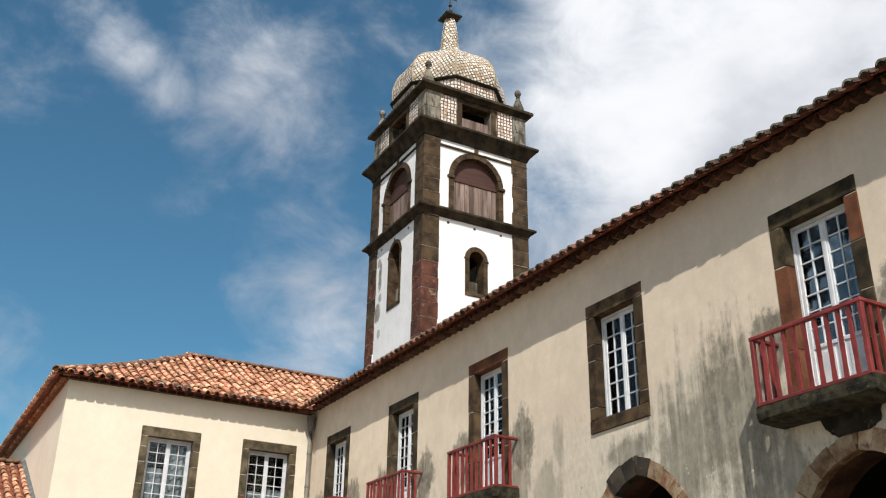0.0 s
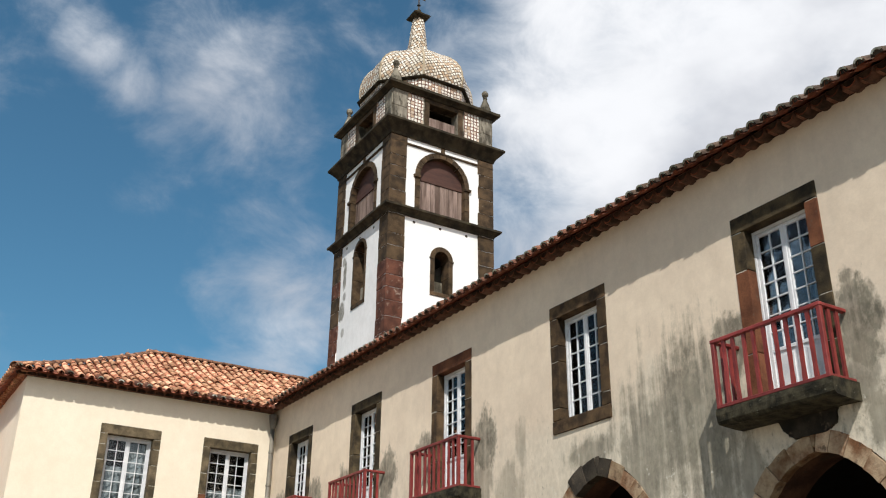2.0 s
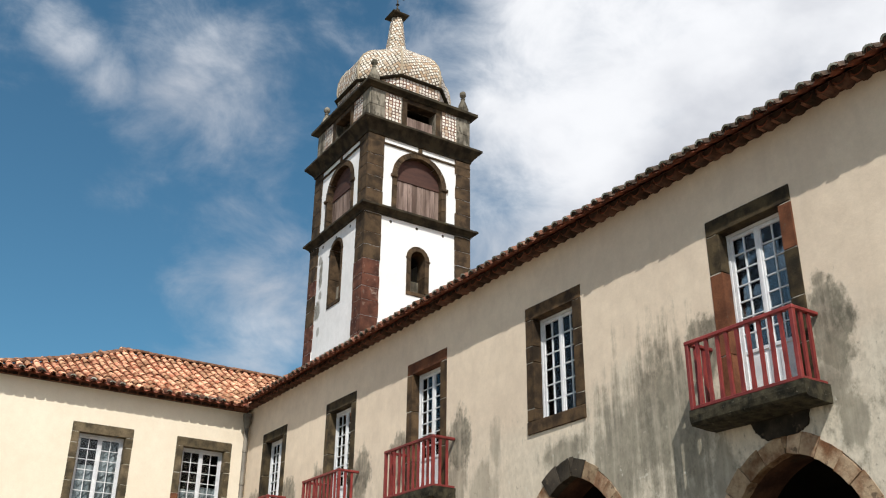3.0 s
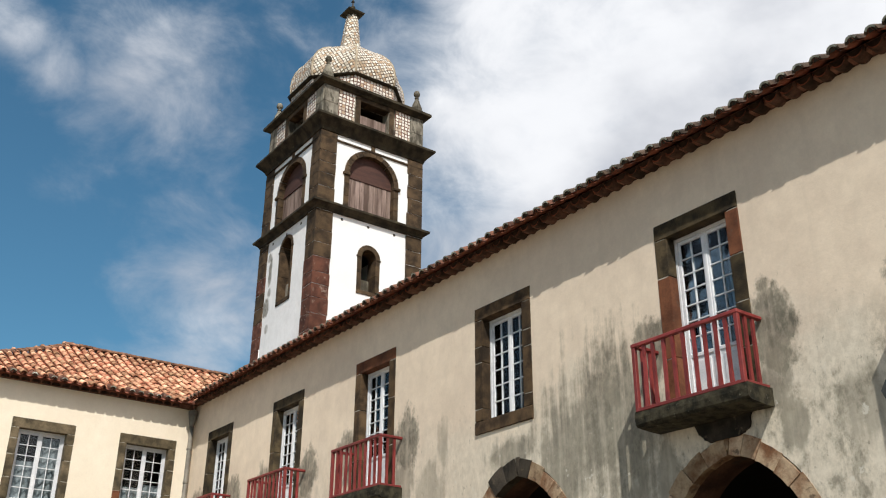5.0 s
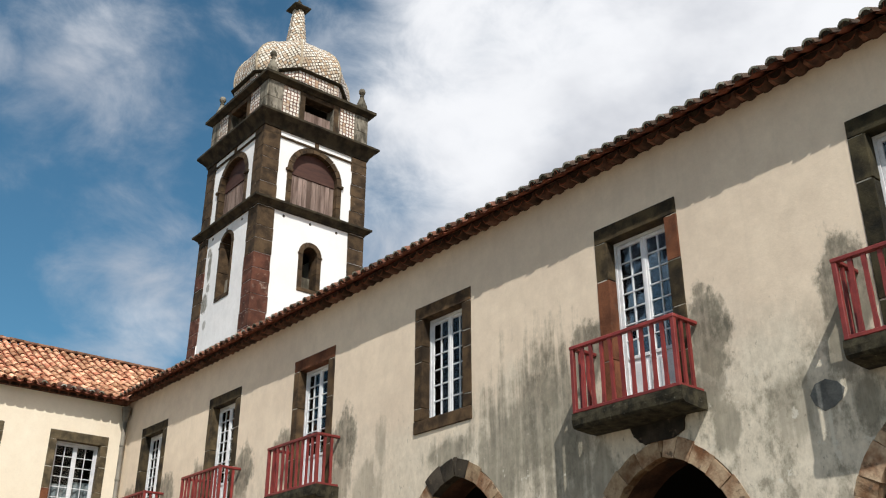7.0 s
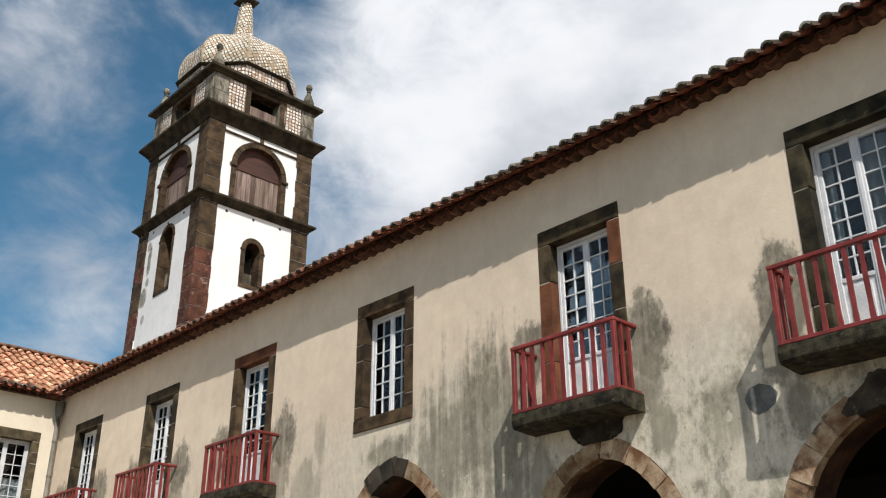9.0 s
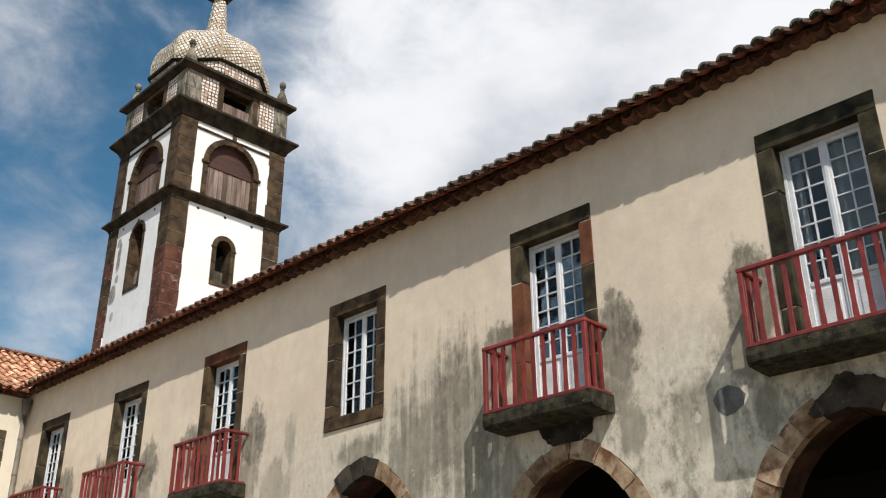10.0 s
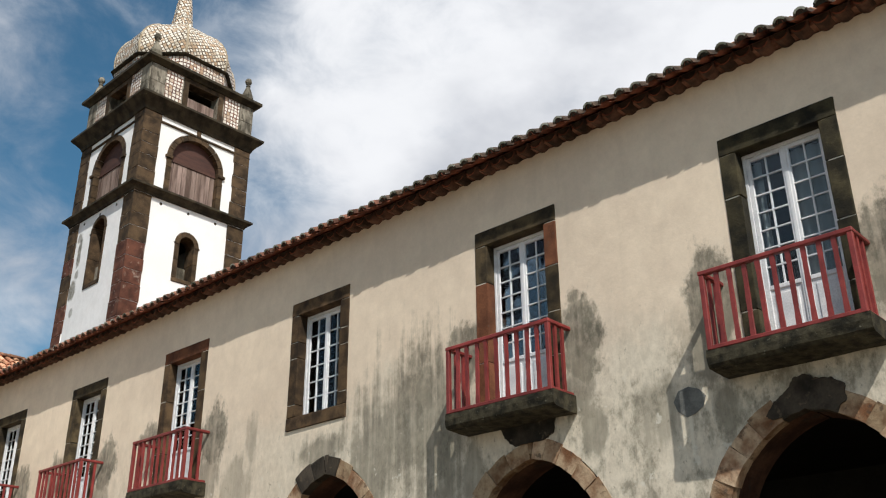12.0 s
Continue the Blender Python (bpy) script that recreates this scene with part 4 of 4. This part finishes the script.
for i in range(cols):
    x = LX + 0.10 + (i + 0.5) * PITCH
    d0, d1 = max(-0.028, x - EX), min(PEAK, (x - LX) * PEAK / PEAKX)
    n_ = max(1, int((d1 - d0) / 0.7))
    for j in range(n_):
        da, db = d0 + (d1 - d0) * j / n_, d0 + (d1 - d0) * (j + 1) / n_
        if db > da + 0.03:
            lines.append(((x, EY + da, ROOF_Z + rise(da) - 0.02), (x, EY + db, ROOF_Z + rise(db) - 0.02), (1, 0, 0)))
    if x < EX:
        piece("tile", wing_under_mesh, roof_wing, on(pose(x + rng.uniform(-0.01, 0.01), WING_Y - 0.105, 8.302, 0, 0, 90) @ pose(0, 0, 0, 0, -1, rng.uniform(-2, 2))))
# side eave, seen along its edge
for i in range(int((40.0 - EY) / PITCH)):
    y = EY + 0.12 + i * PITCH
    add_bit(lot, on(pose(LX - 0.02, y + rng.uniform(-0.01, 0.01), ROOF_Z + 0.005, 0, -20, rng.uniform(-2, 2))))
    add_bit(lot, on(pose(WING_X - 0.17, y + 0.1, 8.315, 0, -8, rng.uniform(-2, 2))))
tagged(part("tile_field", lot, TILE_LOT, roof_wing, smooth=True), kind="stuff")
g = gutters(lines)
g.transform(BACK)
# darker than the covers: shade between the tile columns is put into the clay
part("channel_tiles", g, EAVE_RED, roof_wing)
# hip and ridge tiles
hip_mesh = mesh_of("ridge_tile", canal_tile(0.46, 0.118, 0.104), HIP_TILE, True)
d = 0.0
turn = math.degrees(math.atan2(PEAK, PEAKX))
stretch_ = math.hypot(PEAKX, PEAK) / PEAK
while d < PEAK:
    lean = math.degrees(math.atan(math.tan(radians(steep(d))) / stretch_))
    piece("ridge_tile", hip_mesh, roof_wing, on(pose(LX + d * PEAKX / PEAK, EY + d, ROOF_Z + rise(d) + 0.002, 0, 0, turn) @ pose(0, 0, 0, 0, -lean + rng.uniform(-1, 1), rng.uniform(-2, 2))))
    d += 0.38 * math.cos(radians(lean)) / stretch_
for i in range(int((EX - LX) / 0.38)):
    piece("ridge_tile", hip_mesh, roof_wing, on(pose(LX + PEAKX + 0.38 * i - 0.05, EY + PEAK, top + 0.03 + rng.uniform(-0.01, 0.01), 0, -1.5, rng.uniform(-2, 2))))

# low lean-to roof beside the wing
low = root("roof_low", (WING_X, 29.6, 7.42), "low roof of orange canal tiles against the wing", "roof", kind="structure")
BACK = Matrix.Translation((-WING_X, -29.6, -7.42))
fall = 0.45
deck = sheet([(WING_X - 0.01, 29.6, 7.26), (WING_X - 0.01, 24.6, 7.26 - 5 * fall), (-4.0, 24.6, 7.26 - 5 * fall), (-4.0, 29.6, 7.26)])
deck.transform(BACK)
part("deck", deck, EAVE_RED, low)
body = boxes((-4.0, WING_X - 0.01, 24.9, 29.5, -0.1, 5.0))
body.transform(BACK)
part("wall", body, CREAM, low)
lot, count = bmesh.new(), 0
for i in range(31):
    x = WING_X - 0.11 - i * PITCH
    for r in range(14):
        d = 0.375 * r * math.cos(math.atan(fall))
        m = on(pose(x + rng.uniform(-0.012, 0.012), 24.55 + d, 7.30 - (5.05 - d) * fall + rng.uniform(-0.006, 0.01), 0, 0, 90) @ pose(0, 0, 0, 0, -math.degrees(math.atan(fall)) + 3, rng.uniform(-2.5, 2.5)))
        if count < 90 and r > 4 and i < 9:
            piece("tile", tile_mesh, low, m)
            count += 1
        else:
            bit = canal_tile(0.46, 0.092, 0.076, seg=5)
            bit.transform(m)
            me = bpy.data.meshes.new("bit")
            bit.to_mesh(me)
            bit.free()
            lot.from_mesh(me)
            bpy.data.meshes.remove(me)
tagged(part("tile_field", lot, TILE_LOT, low, smooth=True), kind="stuff")
# grey mortar fillet where the low roof meets the wing
verge = sheet([(WING_X - 0.005, 29.55, 7.43), (WING_X - 0.005, 24.6, 7.43 - 4.95 * fall), (WING_X - 0.10, 24.6, 7.34 - 4.95 * fall), (WING_X - 0.10, 29.55, 7.34)], 0.10)
verge.transform(BACK)
part("verge_mortar", verge, CEMENT, low, "grey mortar fillet along the wall")
for i in range(18):
    piece("ridge_tile", hip_mesh, low, on(pose(WING_X - 0.12 - 0.38 * i, 29.55, 7.28, 0, 0, 180)))

# ---- downpipe in the inner corner ----
pipe = root("downpipe", (9.47, 23.76, 0.0), "grey weathered rain pipe in the corner of the walls", "drain pipe")
bm = lathe([(0.055, 0.0), (0.055, 7.9)], 12)
part("pipe", bm, PIPE, pipe, smooth=True)
part("hopper", lathe([(0.06, 7.86), (0.075, 7.9), (0.10, 8.05), (0.12, 8.2), (0.12, 8.24)], 12), PIPE, pipe, "dark stained rain hopper")
clip = mesh_of("bracket", lathe([(0.066, -0.02), (0.066, 0.02)], 12), PIPE)
for z in (1.2, 3.0, 4.9, 6.4, 7.25):
    piece("bracket", clip, pipe, pose(0, 0, z))

# round cement repair on the facade
bm = lathe([(0.175, 0.0), (0.18, 0.004), (0.17, 0.006)], 9)
for v in bm.verts:
    v.co.y *= 0.98 + 0.16 * math.sin(9 * v.co.x + 1.0)
    v.co.x *= 0.94 + 0.10 * math.sin(17 * v.co.y)
tagged(part("cement_patch", bm, CEMENT, m=pose(9.599, 5.04, 4.50, 0, -90, 0)), "dark round cement repair in the plaster", "repair patch", kind="structure")

# ---- the bell tower ----
TX, TY, TW = 15.489, 28.99, 4.79
tower = root("bell_tower", (TX + TW / 2, TY + TW / 2, 0.0), "whitewashed bell tower with dark stone corners and a tiled dome", "tower")
tower.rotation_euler.z = radians(-0.9)
C0 = TW / 2


def side_matrix(k):
    """Face k of the tower: u along it, n into it, z up. 0 looks at -y, 1 at -x, 2 at +y, 3 at +x."""
    return Matrix.Rotation(-math.pi / 2 * k, 4, "Z") @ Matrix(((1, 0, 0, 0), (0, 1, 0, -C0), (0, 0, 1, 0), (0, 0, 0, 1)))


def on_face(name, bm, material, k, label="", at=(0, 0, 0), parent=None):
    bm.transform(side_matrix(k) @ Matrix.Translation(at))
    return part(name, bm, material, parent or tower, label)


LOW_WINDOWS = ((0.0, 0.50, 15.20, 16.76, 0.50), (0.02, 0.57, 15.10, 17.38, 0.57))
for k in range(4):
    inset = 0.05
    big = (0.0, 1.24, 18.47, 20.12, 1.24)
    small = LOW_WINDOWS[k] if k < 2 else None
    holes = [big, small] if k < 2 else []
    wall = pierced(-C0 + 0.06 + (0.6 if k % 2 else 0), C0 - 0.06 - (0.6 if k % 2 else 0), 0.0, 21.73, 0.60, holes)
    on_face("wall", wall, TOWER_FLAKED if k == 1 else WHITEWASH, k, "whitewashed wall", (0, inset, 0))


def ring_course(name, steps_, material):
    """A moulded course right round the tower from (how far it stands out, z) pairs."""
    bm = bmesh.new()
    rows = [[bm.verts.new((sx * (C0 + o), sy * (C0 + o), z)) for sx, sy in ((-1, -1), (1, -1), (1, 1), (-1, 1))] for o, z in steps_]
    for g, h in zip(rows, rows[1:]):
        for i in range(4):
            bm.faces.new((g[i], g[(i + 1) % 4], h[(i + 1) % 4], h[i]))
    bm.faces.new(rows[0]), bm.faces.new(rows[-1])
    return part(name, bm, material, tower)


ring_course("string_course", ((-0.3, 18.20), (0.02, 18.20), (0.05, 18.28), (0.16, 18.38), (0.24, 18.42), (0.245, 18.50), (0.03, 18.60), (-0.3, 18.60)), MOSSY)
ring_course("architrave", ((-0.3, 21.335), (0.0, 21.335), (0.012, 21.405), (-0.3, 21.405)), TOWER_STONE)
ring_course("cornice", ((-0.3, 21.66), (0.03, 21.66), (0.06, 21.76), (0.10, 21.82), (0.22, 21.96), (0.38, 22.13), (0.38, 22.22), (0.06, 22.30), (-0.3, 22.30)), MOSSY)
ring_course("attic_slab", ((-0.5, 23.76), (0.04, 23.76), (0.10, 23.82), (0.25, 23.90), (0.25, 24.02), (-0.1, 24.10), (-0.5, 24.10)), MOSSY)

# corner pillars of hewn blocks
rng = random.Random(21)
PW = 0.72
for cx, cy in ((-1, -1), (1, -1), (-1, 1), (1, 1)):
    for z0, z1 in ((0.0, 18.19), (18.61, 21.65)):
        z = z0
        while z < z1 - 0.05:
            h = min(rng.uniform(0.48, 0.66), z1 - z)
            if z1 - z - h < 0.25:
                h = z1 - z
            red = cx < 0 and z < 16.1 and rng.random() < 0.9
            w1, w2 = PW + rng.uniform(-0.02, 0.02), PW + rng.uniform(-0.02, 0.02)
            st = block(w1, w2, h - 0.016, 0.007, int(z * 100) + cx + 7 * cy, 0.004)
            part("corner_stone", st, TOWER_RED if red else TOWER_STONE, tower, m=pose(cx * (C0 - w1 / 2), cy * (C0 - w2 / 2), z + h / 2))
            z += h
    core = boxes((-PW / 2 + 0.016, PW / 2 - 0.016, -PW / 2 + 0.016, PW / 2 - 0.016, 0, 21.6))
    part("mortar_core", core, WHITEWASH, tower, m=pose(cx * (C0 - PW / 2), cy * (C0 - PW / 2), 0))

# belfry arches and lower windows on the two sides that face the court
for k in (0, 1):
    ru, rin, spring = 1.25, 1.03, 20.12
    a, n = 0.0, 11
    for i in range(n):
        b = math.pi * (i + 1) / n
        st = wedge(rin, ru, a + 0.008, b - 0.008, -0.03, 0.40)
        on_face("voussoir", st, TOWER_STONE, k, at=(0, 0.05, spring))
        a = b
    for s in (-1, 1):
        z = 18.60
        for h in (0.50, 0.54, 0.48):
            on_face("jamb_stone", boxes((s * rin, s * ru, -0.03, 0.40, z + 0.004, z + h - 0.004), bevel=0.01), TOWER_STONE, k, at=(0, 0.05, 0))
            z += h
        on_face("impost", boxes((s * (rin - 0.01), s * (ru + 0.07), -0.09, 0.38, 19.99, 20.12), bevel=0.02), TOWER_STONE, k, at=(0, 0.05, 0))
    on_face("keystone", boxes((-0.09, 0.09, -0.04, 0.2, 21.41, 21.66), bevel=0.01), TOWER_STONE, k, at=(0, 0.05, 0))
    shutter = root("shutter", label="weathered grey plank shutter")
    shutter.parent = tower
    planks = 10
    for i in range(planks):
        w = 2 * rin / planks
        u0 = -rin + w * i
        on_face("plank", boxes((u0 + 0.007, u0 + w - 0.007, 0.20 + rng.uniform(0, 0.012), 0.25, 18.61, 20.02), bevel=0.005), PLANK, k, parent=shutter, at=(0, 0.05, 0))
    on_face("rail", boxes((-rin, rin, 0.17, 0.26, 20.02, 20.09), bevel=0.008), BROWN_WOOD, k, parent=shutter, at=(0, 0.05, 0))
    bm = bmesh.new()
    pts = [(rin * math.cos(t), rin * math.sin(t)) for t in [math.pi * i / 24 for i in range(25)]]
    pts = [(rin, 20.09 - spring)] + pts + [(-rin, 20.09 - spring)]
    fr, bk = [bm.verts.new((u, 0.20, spring + z)) for u, z in pts], [bm.verts.new((u, 0.26, spring + z)) for u, z in pts]
    bm.faces.new(fr), bm.faces.new(bk)
    for i in range(len(pts)):
        j = (i + 1) % len(pts)
        bm.faces.new((fr[i], fr[j], bk[j], bk[i]))
    on_face("tympanum", bm, BROWN_WOOD, k, "dark red-brown boarded arch head", parent=shutter, at=(0, 0.05, 0))
    # lower window
    mid, half, foot, spr = LOW_WINDOWS[k][:4]
    inn = half - (0.19, 0.13)[k]
    for i in range(7):
        st = wedge(inn, half, math.pi * i / 7 + 0.01, math.pi * (i + 1) / 7 - 0.01, -0.03, 0.56)
        on_face("voussoir", st, TOWER_STONE, k, at=(mid, 0.05, spr))
    for s in (-1, 1):
        for z, h in ((foot + 0.16, (spr - foot - 0.16) / 2), (foot + 0.16 + (spr - foot - 0.16) / 2, (spr - foot - 0.16) / 2)):
            on_face("jamb_stone", boxes((s * inn, s * half, -0.03, 0.56, z + 0.004, z + h - 0.004), bevel=0.01), TOWER_STONE, k, at=(mid, 0.05, 0))
        on_face("impost", boxes((s * (inn + 0.02), s * (half + 0.04), -0.05, 0.3, spr - 0.07, spr), bevel=0.012), TOWER_STONE, k, at=(mid, 0.05, 0))
    on_face("sill", boxes((-half, half, -0.035, 0.5, foot, foot + 0.155), bevel=0.012), TOWER_STONE, k, at=(mid, 0.05, 0))
    on_face("infill", boxes((-inn, inn, (0.46, 0.30)[k], 0.58, foot + 0.15, foot + (0.80, 0.95)[k])), GREY_STONE, k, "rough walled-up foot of the opening", at=(mid, 0.05, 0))
    # put-log holes: raised discs, the shade of each hole painted as near-black
    for u in (-1.25, -0.08, 1.12):
        hole = lathe([(0.062, -0.1), (0.062, 0.008), (0.05, 0.012)], 8)
        hole.transform(Matrix.Rotation(math.pi / 2, 4, "X"))
        on_face("putlog_hole", hole, CROWN_STONE, k, at=(u, 0.055, 18.03))

# floors inside the shaft, its shade put into their dark colour
for z in (14.3, 18.0, 21.3):
    part("inner_floor", boxes((-C0 + 0.6, C0 - 0.6, -C0 + 0.6, C0 - 0.6, z, z + 0.2)), SHADED_ROOM, tower)


# attic: stone corners, tile panels and an opening with a boarded foot
def panel(u0, u1, z0, z1):
    bm = bmesh.new()
    layer = bm.loops.layers.uv.new("face")
    vs = [bm.verts.new(p) for p in ((u0, -0.012, z0), (u1, -0.012, z0), (u1, -0.012, z1), (u0, -0.012, z1), (u0, 0.05, z0), (u1, 0.05, z0), (u1, 0.05, z1), (u0, 0.05, z1))]
    for idx in ((0, 1, 2, 3), (0, 4, 5, 1), (1, 5, 6, 2), (2, 6, 7, 3), (3, 7, 4, 0)):
        f = bm.faces.new([vs[i] for i in idx])
        for loop in f.loops:
            loop[layer].uv = (loop.vert.co.x - u0, loop.vert.co.z - z0)
    return bm


for k in range(4):
    trim = 0.56 if k % 2 else 0.0
    wall = pierced(-C0 + 0.02 + trim, C0 - 0.02 - trim, 22.30, 23.76, 0.55, [(0.0, 0.68, 22.46, 23.62, 0)])
    on_face("attic_wall", wall, GREY_STONE, k, "grey lichened attic wall", (0, 0.02, 0))
    for s in (-1, 1):
        u = sorted((s * 0.98, s * 1.70))
        on_face("tile_panel", panel(u[0], u[1], 22.32, 23.74), AZULEJO, k, "panel of white glazed tiles", (0, 0.01, 0))
        on_face("attic_jamb", boxes((s * 0.69, s * 0.92, -0.02, 0.4, 22.32, 23.75), bevel=0.012), TOWER_STONE, k, at=(0, 0.01, 0))
        on_face("attic_corner", boxes((s * 1.74, s * 2.36, -0.02 if k % 2 == 0 else -0.015, 0.3, 22.32, 22.98), (s * 1.74, s * 2.37, -0.012, 0.3, 22.992, 23.75), bevel=0.012), GREY_STONE, k, at=(0, 0.004, 0))
    on_face("attic_lintel", boxes((-0.69, 0.69, -0.015, 0.4, 23.55, 23.75), bevel=0.012), TOWER_STONE, k, at=(0, 0.01, 0))
    for i in range(7):
        on_face("board", boxes((-0.66 + 0.19 * i, -0.66 + 0.19 * i + 0.18, 0.24, 0.28, 22.47, 23.06), bevel=0.005), PLANK, k)

# drum, dome and spire
drum = part("drum", lathe([(2.44, 24.06), (2.44, 24.82)], 8, math.pi / 8, True), AZULEJO, tower, "eight-sided drum of glazed tiles")
part("drum_lip", lathe([(2.44, 24.81), (2.56, 24.84), (2.60, 24.89), (2.54, 24.94), (2.40, 24.98)], 8, math.pi / 8), MOSSY, tower, "mossy stone lip")
DOME = [(2.44, 24.95), (2.49, 25.15), (2.50, 25.42), (2.46, 25.78), (2.34, 26.13), (2.14, 26.45), (1.86, 26.75), (1.52, 27.00), (1.16, 27.20), (0.80, 27.35), (0.55, 27.48), (0.47, 27.72)]
dome = part("dome", lathe(DOME, 8, math.pi / 8, True), DOME_TILES, tower, "eight-sided dome of worn cream and ochre tiles")
for i in range(8):
    a = math.pi / 8 + math.pi / 4 * i
    bm = bmesh.new()
    rows = []
    for r, z in DOME:
        q = Vector((math.cos(a), math.sin(a), 0))
        t = Vector((-math.sin(a), math.cos(a), 0))
        w = 0.05 if r > 0.8 else 0.025
        rows.append([bm.verts.new(q * (r + dr) + t * s + Vector((0, 0, z + dr * 0.5))) for s, dr in ((-w, -0.03), (-w * 0.8, 0.018), (w * 0.8, 0.018), (w, -0.03))])
    for g, h in zip(rows, rows[1:]):
        for j in range(3):
            bm.faces.new((g[j], g[j + 1], h[j + 1], h[j]))
    part("rib", bm, RIB, dome, "worn stone rib", smooth=True)
part("spire", lathe([(0.50, 27.70), (0.42, 28.26), (0.34, 29.0), (0.27, 29.62)], 8, math.pi / 8, True), DOME_TILES, tower, "tapered tiled spire")
part("spire_cap", lathe([(0.28, 29.56), (0.56, 29.70), (0.60, 29.76), (0.40, 29.90), (0.14, 30.04), (0.10, 30.2)], 4, math.pi / 4), MOSSY, tower, "dark stone cap")
part("vane", lathe([(0.05, 30.05), (0.035, 30.4), (0.09, 30.46), (0.035, 30.54), (0.028, 31.4)], 8), IRON, tower, "iron weather vane rod")
part("vane_arm", boxes((-0.35, 0.35, -0.015, 0.015, 30.95, 31.0), (0.1, 0.34, -0.012, 0.012, 30.86, 31.09)), IRON, tower)
fin = mesh_of("finial", lathe([(0.26, 0.0), (0.26, 0.10), (0.22, 0.16), (0.24, 0.30), (0.12, 0.62), (0.07, 0.74), (0.10, 0.78), (0.06, 0.82), (0.13, 0.92), (0.14, 1.0), (0.10, 1.09), (0.02, 1.13)], 8, math.pi / 8), GREY_STONE)
for sx in (-1, 1):
    for sy in (-1, 1):
        piece("finial", fin, tower, pose(sx * (C0 - 0.22), sy * (C0 - 0.22), 24.04) @ Matrix.Diagonal((1.05, 1.05, 1.10, 1)))
